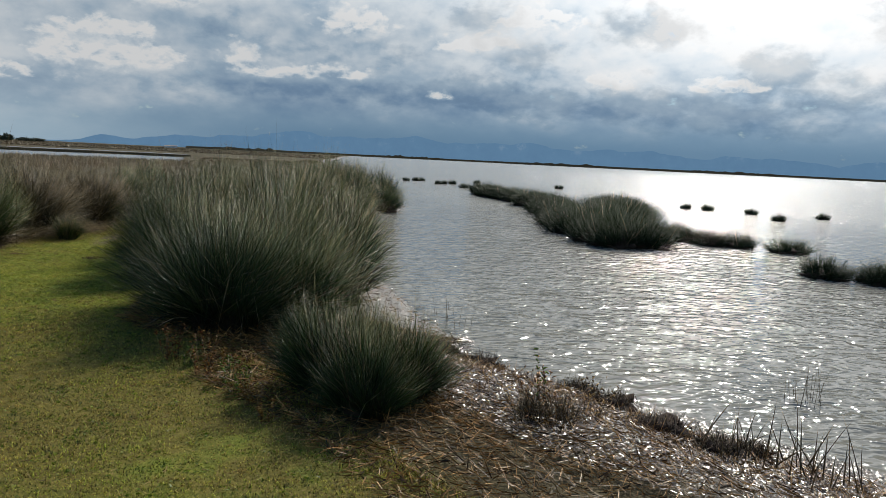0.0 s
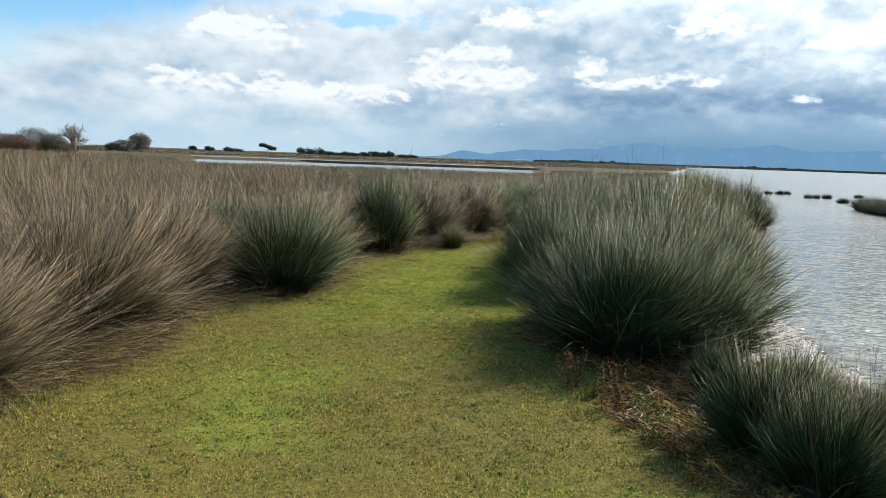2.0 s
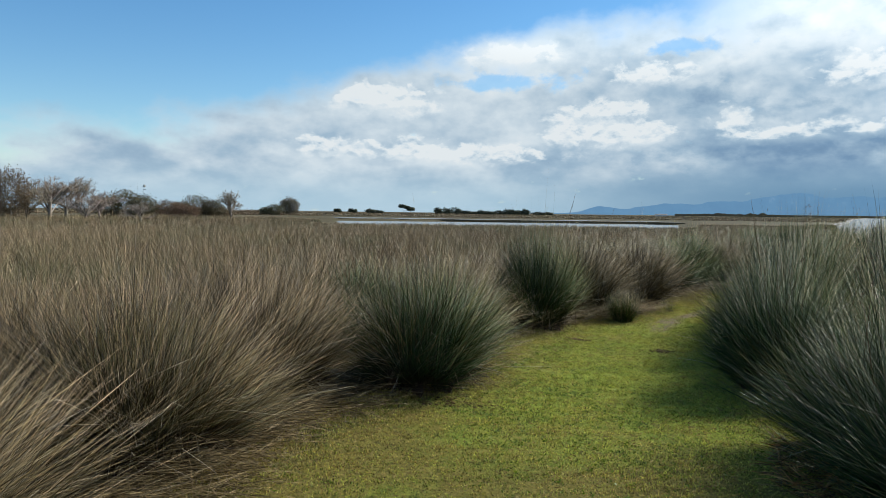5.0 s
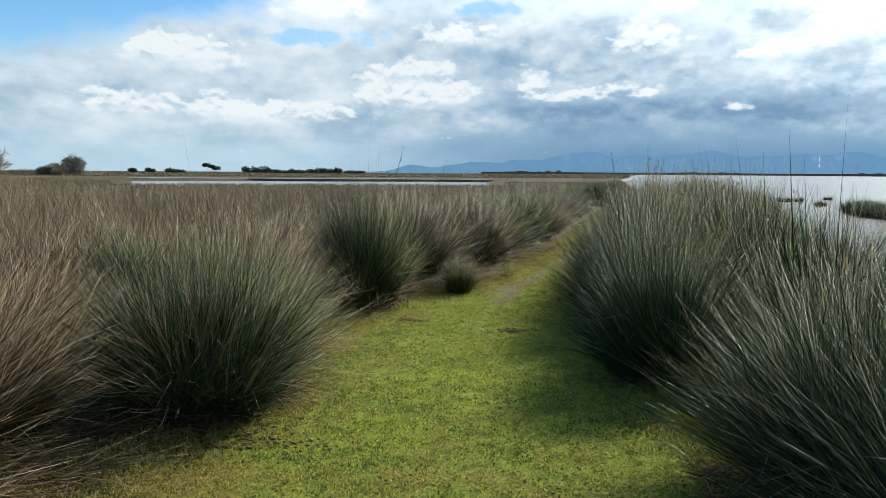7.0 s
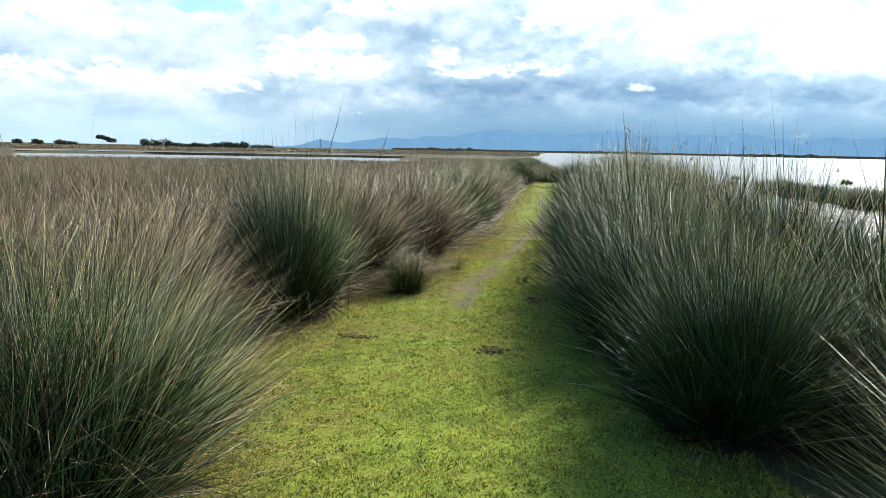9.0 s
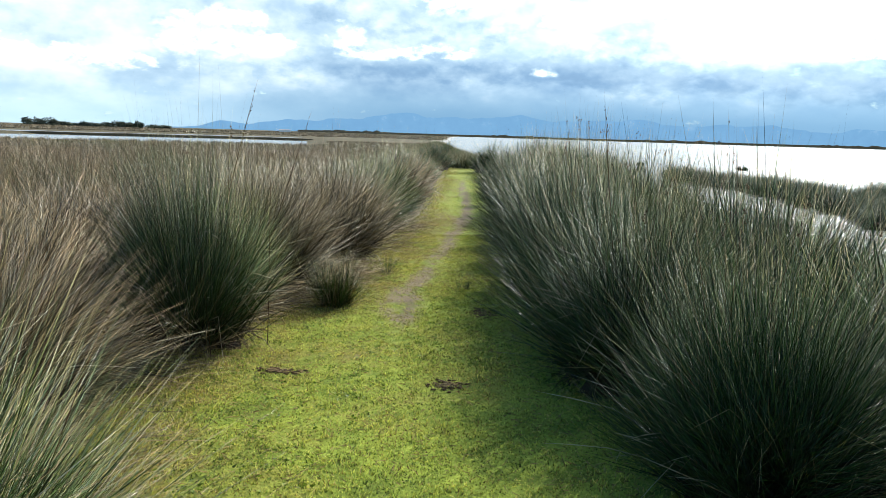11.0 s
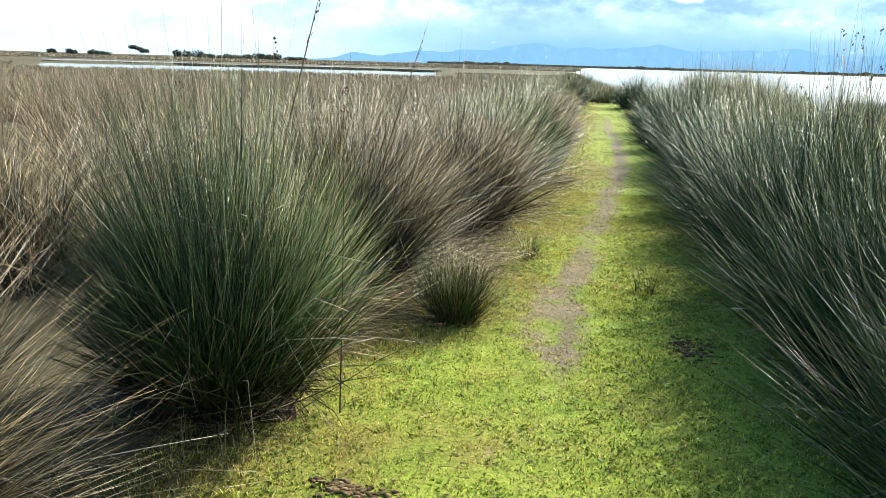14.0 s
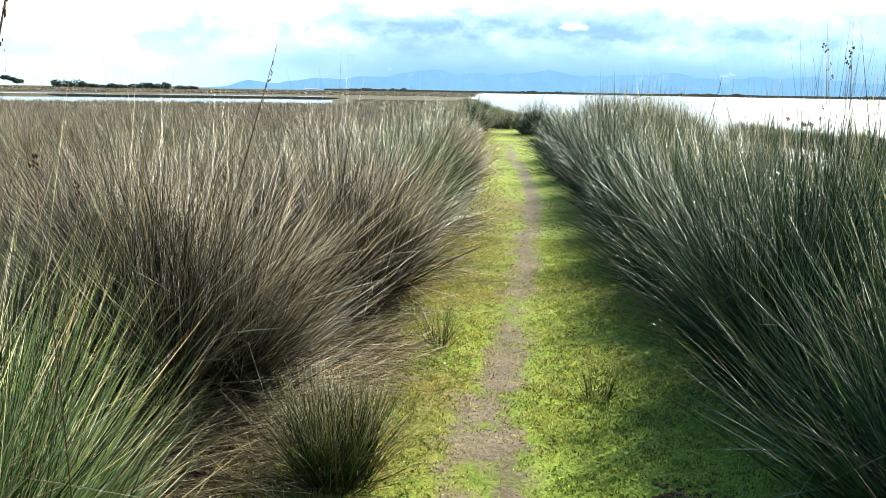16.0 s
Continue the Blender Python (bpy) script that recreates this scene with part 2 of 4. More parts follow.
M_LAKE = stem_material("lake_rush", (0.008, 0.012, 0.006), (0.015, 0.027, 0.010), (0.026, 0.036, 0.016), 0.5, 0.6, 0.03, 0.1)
M_BITS = stem_material("dead_bits", (0.16, 0.12, 0.055), (0.25, 0.19, 0.09), (0.36, 0.29, 0.16), 0.7, 0.8, 0.4)
M_DRYTURF = stem_material("dry_turf_blade", (0.10, 0.074, 0.03), (0.30, 0.228, 0.085), (0.48, 0.38, 0.19), 1.2, 0.6, 0.3, 0.2, 0.7)
M_STRAW = stem_material("dry_straw", (0.075, 0.053, 0.026), (0.20, 0.148, 0.080), (0.30, 0.228, 0.132), 1.1, 0.4, 0.10, 0.3)
M_DEAD = stem_material("dead_stem", (0.040, 0.026, 0.013), (0.16, 0.112, 0.062), (0.40, 0.31, 0.195), 1.2, 0.42, 0.12, 0.3)
# dead stem copy, darkened for the hollow's shade; also dark stubble
M_THATCH = stem_material("foot_thatch_shaded", (0.010, 0.008, 0.004), (0.040, 0.028, 0.015), (0.11, 0.080, 0.045), 1.2, 0.6, 0.05, 0.2)
M_FIELD = stem_material("field_rush", (0.055, 0.037, 0.022), (0.205, 0.138, 0.083), (0.42, 0.31, 0.21), 1.1, 0.45, 0.05, 0.25, 0.0, 0.12)
M_FIELDGREEN = stem_material("field_rush_green", (0.03, 0.038, 0.014), (0.115, 0.108, 0.052), (0.31, 0.245, 0.15), 0.9, 0.45, 0.12, 0.25)
M_LITTER = stem_material("reed_litter", (0.06, 0.034, 0.014), (0.21, 0.115, 0.045), (0.50, 0.31, 0.14), 1.5, 0.5, 0.05, 0.25)
M_WETBITS = stem_material("wet_reed_bits", (0.05, 0.032, 0.018), (0.13, 0.088, 0.052), (0.26, 0.18, 0.11), 1.0, 0.28, 0.0, 1.0)
M_SOIL = stem_material("turned_soil", (0.045, 0.032, 0.018), (0.085, 0.06, 0.034), (0.15, 0.108, 0.06), 0.8, 0.95, 0.0, 0.1)
M_SEED = stem_material("seed_head", (0.05, 0.032, 0.018), (0.09, 0.055, 0.03), (0.16, 0.10, 0.055), 0.6, 0.7)
M_GRASS = stem_material("turf_blade", (0.10, 0.130, 0.030), (0.365, 0.385, 0.088), (0.57, 0.55, 0.205), 1.1, 0.6, 0.42, 0.2, 0.5)
M_RUSSET = stem_material("russet_leaf", (0.11, 0.055, 0.022), (0.27, 0.14, 0.05), (0.44, 0.33, 0.12), 0.7, 0.6, 0.5)
M_LEAF = stem_material("herb_leaf", (0.05, 0.08, 0.014), (0.12, 0.18, 0.03), (0.24, 0.26, 0.05), 0.6, 0.5, 0.35)
M_BARK = stem_material("bark", (0.16, 0.135, 0.11), (0.30, 0.255, 0.21), (0.42, 0.35, 0.29), 0.5, 0.85, 0.0)
M_TWIG = stem_material("twigs", (0.19, 0.155, 0.12), (0.28, 0.23, 0.18), (0.38, 0.31, 0.25), 0.5, 0.85, 0.2)
M_CROWN = stem_material("evergreen_crown", (0.09, 0.083, 0.05), (0.15, 0.135, 0.08), (0.19, 0.165, 0.10), 0.25, 0.7, 0.4)
M_THICKET = stem_material("thicket", (0.13, 0.095, 0.062), (0.21, 0.155, 0.105), (0.27, 0.20, 0.14), 0.25, 0.8, 0.4)
M_FARTREE = stem_material("far_tree", (0.035, 0.045, 0.03), (0.06, 0.07, 0.045), (0.10, 0.11, 0.07), 0.6, 0.8, 0.3)


def ground_material():
    mat, n = material("marsh_ground")
    pos = n.add("ShaderNodeNewGeometry", out=0)
    zone = n.add("ShaderNodeVertexColor")
    n.last.layer_name = "zone"
    dryness = n.last.outputs[1]
    sep = n.add("ShaderNodeSeparateColor", i_0=zone)
    node = n.last
    lawn, wet, track = node.outputs[0], node.outputs[1], node.outputs[2]
    broad = n.noise(pos, 0.55, 4.0, 0.6)
    mid = n.noise(pos, 3.2, 5.0, 0.65, 0.4)
    fine = n.noise(pos, 38.0, 4.0, 0.7)
    turf = n.ramp(n.math("ADD", n.math("MULTIPLY", mid, 0.6), n.math("MULTIPLY", fine, 0.4)),
                  [(0.30, (0.05, 0.062, 0.010)), (0.45, (0.14, 0.175, 0.020)), (0.58, (0.25, 0.29, 0.035)), (0.75, (0.36, 0.34, 0.07))])
    dry = n.ramp(fine, [(0.3, (0.06, 0.043, 0.012)), (0.6, (0.17, 0.125, 0.032)), (0.8, (0.30, 0.225, 0.07))])
    patch = n.math("ADD", n.math("ADD", broad, n.math("MULTIPLY", mid, 0.5)), n.math("MULTIPLY", dryness, 0.34))
    turf = n.mix(n.span(patch, 0.74, 1.0, 0.0, 0.85), turf, dry)
    soil = n.ramp(n.math("ADD", n.math("MULTIPLY", mid, 0.5), n.math("MULTIPLY", fine, 0.5)),
                  [(0.3, (0.05, 0.036, 0.022)), (0.55, (0.155, 0.115, 0.072)), (0.75, (0.29, 0.22, 0.15))])
    thatch = n.ramp(n.math("ADD", n.math("MULTIPLY", mid, 0.4), n.math("MULTIPLY", fine, 0.6)),
                    [(0.3, (0.03, 0.024, 0.012)), (0.5, (0.075, 0.06, 0.03)), (0.7, (0.15, 0.115, 0.06))])
    mud = n.ramp(fine, [(0.3, (0.022, 0.015, 0.009)), (0.7, (0.07, 0.046, 0.026))])
    color = n.mix(lawn, thatch, turf)
    wear_glint = n.span(n.math("ADD", track, n.math("MULTIPLY", n.math("SUBTRACT", mid, 0.5), 2.2)), 0.34, 0.78)
    color = n.mix(wear_glint, color, soil)
    color = n.mix(wet, color, mud)
    rough = n.math("SUBTRACT", 0.92, n.math("MULTIPLY", wet, 0.55))
    height = n.math("ADD", n.math("MULTIPLY", fine, 0.6), mid)
    finish(n, color, rough, height, 0.02, 0.8, i_Specular_IOR_Level=n.math("ADD", n.math("MULTIPLY", wet, 0.5), 0.12))
    return mat


def water_material():
    mat, n = material("lake_water")
    pos = n.add("ShaderNodeNewGeometry", out=0)
    stretch = n.add("ShaderNodeMapping", i_Vector=pos, i_Rotation=(0, 0, radians(-28)), i_Scale=(1.0, 1.7, 1.0))
    chop = n.noise(stretch, 1.1, 2.0, 0.5, 0.4)
    ripple = n.noise(stretch, 3.6, 0.0, 0.5, 0.8)
    small = n.noise(stretch, 9.0, 0.0, 0.5, 0.4)
    height = n.math("ADD", n.math("ADD", n.math("MULTIPLY", ripple, 1.0), n.math("MULTIPLY", chop, 1.5)), n.math("MULTIPLY", small, 0.30))
    silt = n.noise(pos, 0.25, 3.0, 0.6)
    color = n.ramp(silt, [(0.3, (0.22, 0.215, 0.185)), (0.7, (0.28, 0.27, 0.23))])
    # the open lake lies more ruffled by the wind than the sheltered water by the bank
    out = n.add("ShaderNodeVectorMath", out=1, i_0=pos, i_1=(0.0, 5.0, 0.0))
    n.last.operation = "DISTANCE"
    finish(n, color, n.span(out, 9.0, 45.0, 0.08, 0.19), height, 0.056, 1.0, i_IOR=1.333, i_Specular_IOR_Level=0.45)
    return mat


def plain_material(name, stops, scale, rough=0.8, depth=0.01, metal=0.0, gloss=0.4):
    mat, n = material(name)
    pos = n.add("ShaderNodeNewGeometry", out=0)
    a = n.noise(pos, scale, 5.0, 0.65)
    b = n.noise(pos, scale * 7, 4.0, 0.6)
    mixed = n.math("ADD", n.math("MULTIPLY", a, 0.6), n.math("MULTIPLY", b, 0.4))
    finish(n, n.ramp(mixed, stops), rough, mixed, depth, 0.6, i_Metallic=metal, i_Specular_IOR_Level=gloss)
    return mat


M_GROUND = ground_material()
M_WATER = water_material()
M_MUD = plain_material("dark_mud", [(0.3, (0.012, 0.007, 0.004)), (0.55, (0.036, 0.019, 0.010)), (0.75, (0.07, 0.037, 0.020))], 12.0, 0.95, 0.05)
M_FARLAND = plain_material("far_reedbed", [(0.3, (0.016, 0.017, 0.013)), (0.6, (0.034, 0.031, 0.022)), (0.8, (0.058, 0.048, 0.032))], 0.05, 1.0, gloss=0.0)
M_PALE = plain_material("pale_wall", [(0.3, (0.6, 0.6, 0.58)), (0.7, (0.75, 0.75, 0.72))], 0.6, 0.8)
M_ROOF = plain_material("dull_roof", [(0.3, (0.22, 0.17, 0.15)), (0.7, (0.3, 0.24, 0.2))], 0.8, 0.8)
M_STEEL = plain_material("weathered_steel", [(0.3, (0.22, 0.22, 0.22)), (0.7, (0.34, 0.34, 0.33))], 3.0, 0.6, 0.004, 0.4)


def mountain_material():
    mat, n = material("hazed_hills_glow")
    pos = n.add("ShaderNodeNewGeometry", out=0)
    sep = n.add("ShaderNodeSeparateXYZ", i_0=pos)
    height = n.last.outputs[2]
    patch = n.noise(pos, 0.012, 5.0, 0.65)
    # distance haze is painted in as blue, and the hills glow unlit
    haze_blue = n.ramp(patch, [(0.35, (0.112, 0.215, 0.345)), (0.65, (0.122, 0.232, 0.365))])
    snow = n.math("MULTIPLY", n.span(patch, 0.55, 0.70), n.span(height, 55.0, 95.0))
    color = n.mix(snow, haze_blue, (0.17, 0.27, 0.39))
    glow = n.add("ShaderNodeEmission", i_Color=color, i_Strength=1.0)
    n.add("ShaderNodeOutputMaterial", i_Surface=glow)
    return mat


M_HILLS = mountain_material()


# ---- mesh tools ----
def part(name, me, mat, parent=None, label=""):
    """One mesh object, under a thing or a part where one is given."""
    if not me.materials:
        me.materials.append(mat)
    ob = new(name, me)
    if parent is not None:
        ob.parent = parent
    return tagged(ob, label)


def mesh_from(name, verts, tris, along=None, smooth=True):
    me = bpy.data.meshes.new(name)
    verts, tris = np.asarray(verts, np.float32), np.asarray(tris, np.int32)
    me.vertices.add(len(verts))
    me.vertices.foreach_set("co", verts.ravel())
    me.loops.add(tris.size)
    me.loops.foreach_set("vertex_index", tris.ravel())
    me.polygons.add(len(tris))
    me.polygons.foreach_set("loop_start", np.arange(0, tris.size, 3, dtype=np.int32))
    me.polygons.foreach_set("use_smooth", np.full(len(tris), smooth))
    if along is not None:
        at = me.attributes.new("along", "FLOAT", "POINT")
        at.data.foreach_set("value", np.asarray(along, np.float32))
    me.update(calc_edges=True)
    return me


def stem_arrays(base, az, lean, bend, length, width, segs=3, sides=3, rng=None, taper=0.15, kink=None, roll=6.28):
    """Many thin tapering stems at once: feet, headings, lean at the foot, further bend to the tip (radians), lengths, widths."""
    count = len(base)
    out_dir = np.stack([np.cos(az), np.sin(az), 0 * az], -1)
    side = np.stack([-np.sin(az), np.cos(az), 0 * az], -1)
    centre, rings, alongs = np.array(base, float), [], []
    spin = rng.uniform(0, roll, count) if rng is not None else np.zeros(count)
    for k in range(segs + 1):
        angle = lean + bend * (k / segs)
        if kink is not None and k / segs > 0.55:
            angle = angle + kink
        fwd = out_dir * np.sin(angle)[:, None] + np.array([0, 0, 1.0]) * np.cos(angle)[:, None]
        up = out_dir * np.cos(angle)[:, None] - np.array([0, 0, 1.0]) * np.sin(angle)[:, None]
        if k:
            centre = centre + fwd * (length / segs)[:, None]
        if k == segs:
            rings.append(centre[:, None])
            alongs.append(np.ones((count, 1)))
        else:
            w = width * (1 - (1 - taper) * k / segs) * 0.5
            ring = []
            for s in range(sides):
                a = spin + 2 * math.pi * s / sides
                ring.append(centre + side * (np.cos(a) * w)[:, None] + up * (np.sin(a) * w)[:, None])
            rings.append(np.stack(ring, 1))
            alongs.append(np.full((count, sides), k / segs))
    verts, along = np.concatenate(rings, 1), np.concatenate(alongs, 1)
    per = verts.shape[1]
    tris = []
    for k in range(segs):
        a, b = k * sides, (k + 1) * sides
        for s in range(sides if sides > 2 else 1):
            s2 = (s + 1) % sides
            if k == segs - 1:
                tris.append((a + s, a + s2, b))
            else:
                tris += [(a + s, a + s2, b + s2), (a + s, b + s2, b + s)]
    tris = np.array(tris)[None] + (np.arange(count) * per)[:, None, None]
    return verts.reshape(-1, 3), tris.reshape(-1, 3), along.ravel(), centre


def stems(name, *args, **kw):
    v, t, a, _ = stem_arrays(*args, **kw)
    return mesh_from(name, v, t, a)


def joined(name, pieces):
    """One mesh out of several (verts, tris, along)."""
    v, t, a, n = [], [], [], 0
    for verts, tris, along in pieces:
        v.append(verts)
        t.append(np.asarray(tris) + n)
        a.append(along)
        n += len(verts)
    return mesh_from(name, np.concatenate(v), np.concatenate(t), np.concatenate(a))


def blob(rng, size, rough, rings=7, around=10):
    """An uneven lump of earth as verts, tris and a shade value."""
    lat, lon = np.linspace(0, math.pi, rings), np.linspace(0, 2 * math.pi, around, endpoint=False)
    a, b = np.meshgrid(lat, lon, indexing="ij")
    r = 1 + rough * rng.normal(size=a.shape) * np.sin(a)
    v = np.stack([np.sin(a) * np.cos(b) * r * size[0], np.sin(a) * np.sin(b) * r * size[1], np.cos(a) * r * size[2]], -1).reshape(-1, 3)
    tris = []
    for i in range(rings - 1):
        for j in range(around):
            p, q, u, w = i * around + j, i * around + (j + 1) % around, (i + 1) * around + j, (i + 1) * around + (j + 1) % around
            tris += [(p, u, q), (q, u, w)]
    return v, np.array(tris), rng.uniform(0, 1, len(v))


def line(points):
    """A piecewise straight line: the x that belongs to each y."""
    ys, xs = zip(*points)
    return lambda y: np.interp(y, ys, xs)


# ---- plan ----
WATER = -0.45
shore_x = line([(-400, 60), (-30, 14), (-6, 9), (1, 5.85), (4.5, 3.76), (5.43, 2.87), (6.57, 2.04), (7.3, 1.36), (9.5, 0.83), (12, 0.25), (16, 0.0), (21, -0.4), (24.5, -0.1),
                (29, 1.2), (31.5, 1.75), (34, 0.6), (45, -2), (80, -5), (150, -10), (300, -13), (700, -25), (4000, -60)])
lawn_left = line([(-12, -5.4), (1.5, -4.9), (3.4, -4.75), (4.7, -4.95), (6.3, -5.35), (7.1, -5.45), (8.2, -5.20), (9.2, -5.5), (10.6, -5.75), (12.1, -5.9), (12.6, -5.5), (14.1, -5.2), (16.7, -5.0),
                  (18.4, -4.8), (20.8, -4.7), (26, -4.85), (43, -5.0), (60, -5.0)])
lawn_right = line([(-12, 4), (1, 1.6), (3.1, 0.62), (3.75, 0.1), (4.5, -0.36), (6.2, -1.2), (7, -1.9), (9, -2.7), (10.2, -3.0), (12, -3.2), (17, -3.3), (20, -3.4), (23, -3.3), (32, -3.5), (60, -3.5)])


def smooth(v, lo, hi):
    s = np.clip((v - lo) / (hi - lo), 0, 1)
    return s * s * (3 - 2 * s)


def waves(x, y, size, seed):
    """Cheap smooth unevenness between -1 and 1."""
    out = 0
    for k in range(4):
        a = seed * 1.7 + k * 2.1
        out = out + np.sin((x * np.cos(a) + y * np.sin(a)) / size * (1 + 0.37 * k) + seed * 3.1 + k)
    return out / 4


def pond(x, y):
    """1 inside the shallow ponds beyond the rush field, 0 outside."""
    dx, dy = x + 3, y - 5
    r, az = np.hypot(dx, dy), np.degrees(np.arctan2(dx, dy))
    r = r * (1 + 0.05 * waves(x, y, 23, 2))
    inside = smooth(az, -43, -40) * smooth(az, -11.5, -15)
    rings = smooth(r, 88, 94) * smooth(r, 158, 154) + smooth(r, 168, 172) * smooth(r, 240, 234) + smooth(r, 300, 304) * smooth(r, 345, 338)
    return np.clip(inside * rings, 0, 1)


def ground_z(x, y):
    x, y = np.asarray(x, float), np.asarray(y, float)
    d = shore_x(y) - x + 0.25 * waves(x, y, 0.9, 5)
    z = WATER + 0.45 * smooth(d, -0.2, 2.6) + np.clip(d, -4, 0) * 0.25
    land = smooth(d, 0.5, 3)
    z = z + land * (0.014 * waves(x, y, 0.75, 1))
    z = z + land * 0.05 * smooth(lawn_left(y) - x, -0.2, 0.8)
    return z - 0.85 * pond(x, y) * land


track_x = line([(8, -4.5), (12.2, -4.6), (13.7, -4.6), (15.3, -4.45), (17, -4.32), (18.8, -4.22), (21.8, -4.03), (24, -4.1), (28, -4.25), (40, -4.3)])


def worn_track(x, y):
    """How bare the trodden line in the turf is."""
    wide = 0.17 + 0.05 * waves(x, y, 0.5, 12)
    mid = track_x(y) + 0.03 * np.sin(y * 3.1)
    return np.exp(-(((x - mid) / wide) ** 2)) * smooth(y, 11.2, 13.0) * smooth(y, 40, 26)


def dry_lawn(x, y):
    """How brown the turf is: dry on the open lawn where the walk begins and along the left edge."""
    return np.clip(smooth(y, 9.5, 4.5) * (0.75 + 0.35 * waves(x, y, 0.8, 21)) + 0.5 * smooth(x - lawn_left(y), 0.9, 0.1), 0, 1)


def build_ground():
    n = 290
    s = np.linspace(-1, 1, n)
    axis = 4.0 * np.sinh(7.72 * s)
    gx, gy = np.meshgrid(axis - 4, axis + 9, indexing="ij")
    x, y = gx.ravel(), gy.ravel()
    z = ground_z(x, y)
    i = np.arange(n * n).reshape(n, n)
    a, b, c, d = i[:-1, :-1].ravel(), i[1:, :-1].ravel(), i[1:, 1:].ravel(), i[:-1, 1:].ravel()
    tris = np.concatenate([np.stack([a, b, c], 1), np.stack([a, c, d], 1)])
    me = mesh_from("ground", np.stack([x, y, z], 1), tris)
    fray = 0.16 * waves(x, y, 0.33, 7) + 0.10 * waves(x, y, 0.12, 3)
    lawn = smooth(x - lawn_left(y) + fray, -0.25, 0.15) * smooth(lawn_right(y) - x + fray, -0.25, 0.25) * smooth(y, 62, 50)
    wet = smooth(shore_x(y) - x, 2.9, 1.3)
    track = worn_track(x, y)
    col = me.color_attributes.new("zone", "FLOAT_COLOR", "POINT")
    col.data.foreach_set("color", np.stack([lawn, wet, track, dry_lawn(x, y)], 1).astype(np.float32).ravel())
    return tagged(part("ground", me, M_GROUND), "mossy green turf path among rough marsh ground", "ground", kind="structure")


build_ground()


def build_water():
    v = [(-4600, -4600, WATER), (4600, -4600, WATER), (4600, 4600, WATER), (-4600, 4600, WATER)]
    me = mesh_from("water", v, [(0, 1, 2), (0, 2, 3)])
    tagged(part("water", me, M_WATER), "grey rippled lagoon water glittering in low sun", "water", kind="structure")


build_water()


def build_hills():
    """Mountains behind the lake, a plain glowing backdrop at the edge of the world, distance haze in its blue."""
    rng = np.random.default_rng(4)
    az = np.linspace(-62, 95, 500)
    top = 1.45 * smooth(az, -24, -4) * (0.72 + 0.28 * smooth(az, 34, 5)) + 0.45 * np.exp(-((az + 19.4) / 1.6) ** 2) + 0.06 * smooth(az, -26, -18) - 0.1 * smooth(az, -24, -30)
    ridge = sum(np.sin(az * f + rng.uniform(0, 6)) / f for f in (0.7, 1.3, 2.1, 3.7, 6.1, 9.7, 15)) * 0.10
    top = np.maximum(top + ridge * smooth(az, -26, -14) + 0.008 * rng.normal(size=len(az)), -0.08)
    a = np.radians(az)
    r = 4300.0
    low = np.stack([np.sin(a) * r, np.cos(a) * r, 0 * a - 8], 1)
    high = np.stack([np.sin(a) * r, np.cos(a) * r, 1.6 + r * np.tan(np.radians(top))], 1)
    m = len(az)
    k = np.arange(m - 1)
    tris = np.concatenate([np.stack([k, k + m, k + m + 1], 1), np.stack([k, k + m + 1, k + 1], 1)])
    tagged(part("backdrop", mesh_from("hills", np.concatenate([low, high]), tris), M_HILLS), "mountain backdrop with distance haze in its blue glow and faint snow beyond the lake", "mountains", kind="structure")


build_hills()


def build_far_shore():
    """The low reedy strip along the far side of the lake."""
    rng = np.random.default_rng(8)
    az = np.linspace(-14, 100, 700)
    a = np.radians(az)
    near, far = 1900 + 120 * np.sin(az * 0.21), 2300.0
    rough = np.abs(np.sin(az * 1.9) + np.sin(az * 4.3 + 1) + 0.6 * rng.normal(size=len(az)))
    top = 5.0 + 1.6 * rough * smooth(np.sin(az * 0.5), -0.3, 0.8)
    rings = [(near, 0 * a - 0.6), (near + 20, top * 0.6), (near + 60, top), (0 * a + far, top * 0.7), (0 * a + far + 30, 0 * a - 0.6)]
    v = np.concatenate([np.stack([np.sin(a) * r, np.cos(a) * r, z], 1) for r, z in rings])
    m, tris = len(az), []
    k = np.arange(m - 1)
    for s in range(len(rings) - 1):
        p, q = s * m, (s + 1) * m
        tris += [np.stack([p + k, q + k, q + k + 1], 1), np.stack([p + k, q + k + 1, p + k + 1], 1)]
    tagged(part("far_shore", mesh_from("far_shore", v, np.concatenate(tris)), M_FARLAND), "low dark reed-grown shore across the lagoon", "shore", kind="structure")


build_far_shore()


# ---- rush clumps ----
def cone_lean(rng, count, spread, most):
    return np.minimum(np.abs(rng.normal(0, spread, count)), most)


def feet(rng, count, radius, az):
    r = radius * np.sqrt(rng.uniform(0, 1, count))
    turn = az + rng.normal(0, 1.5, count)
    return np.stack([np.cos(turn) * r, np.sin(turn) * r, np.full(count, -0.04)], 1)


def seed_heads(rng, tips, size):
    """Small knobbly brown flower clusters near the stem tips."""
    count = len(tips)
    per = 4
    centre = np.repeat(tips, per, 0) + rng.normal(0, size * 0.9, (count * per, 3)) * (1, 1, 1.5)
    s = size * rng.uniform(0.4, 1.0, (count * per, 1, 1))
    octa = np.array([(1, 0, 0), (0, 1, 0), (-1, 0, 0), (0, -1, 0), (0, 0, 1.5), (0, 0, -1.5)])
    v = centre[:, None] + octa[None] * s
    f = np.array([(0, 1, 4), (1, 2, 4), (2, 3, 4), (3, 0, 4), (1, 0, 5), (2, 1, 5), (3, 2, 5), (0, 3, 5)])
    tris = f[None] + (np.arange(count * per) * 6)[:, None, None]
    return v.reshape(-1, 3), tris.reshape(-1, 3), rng.uniform(0, 1, count * per * 6)


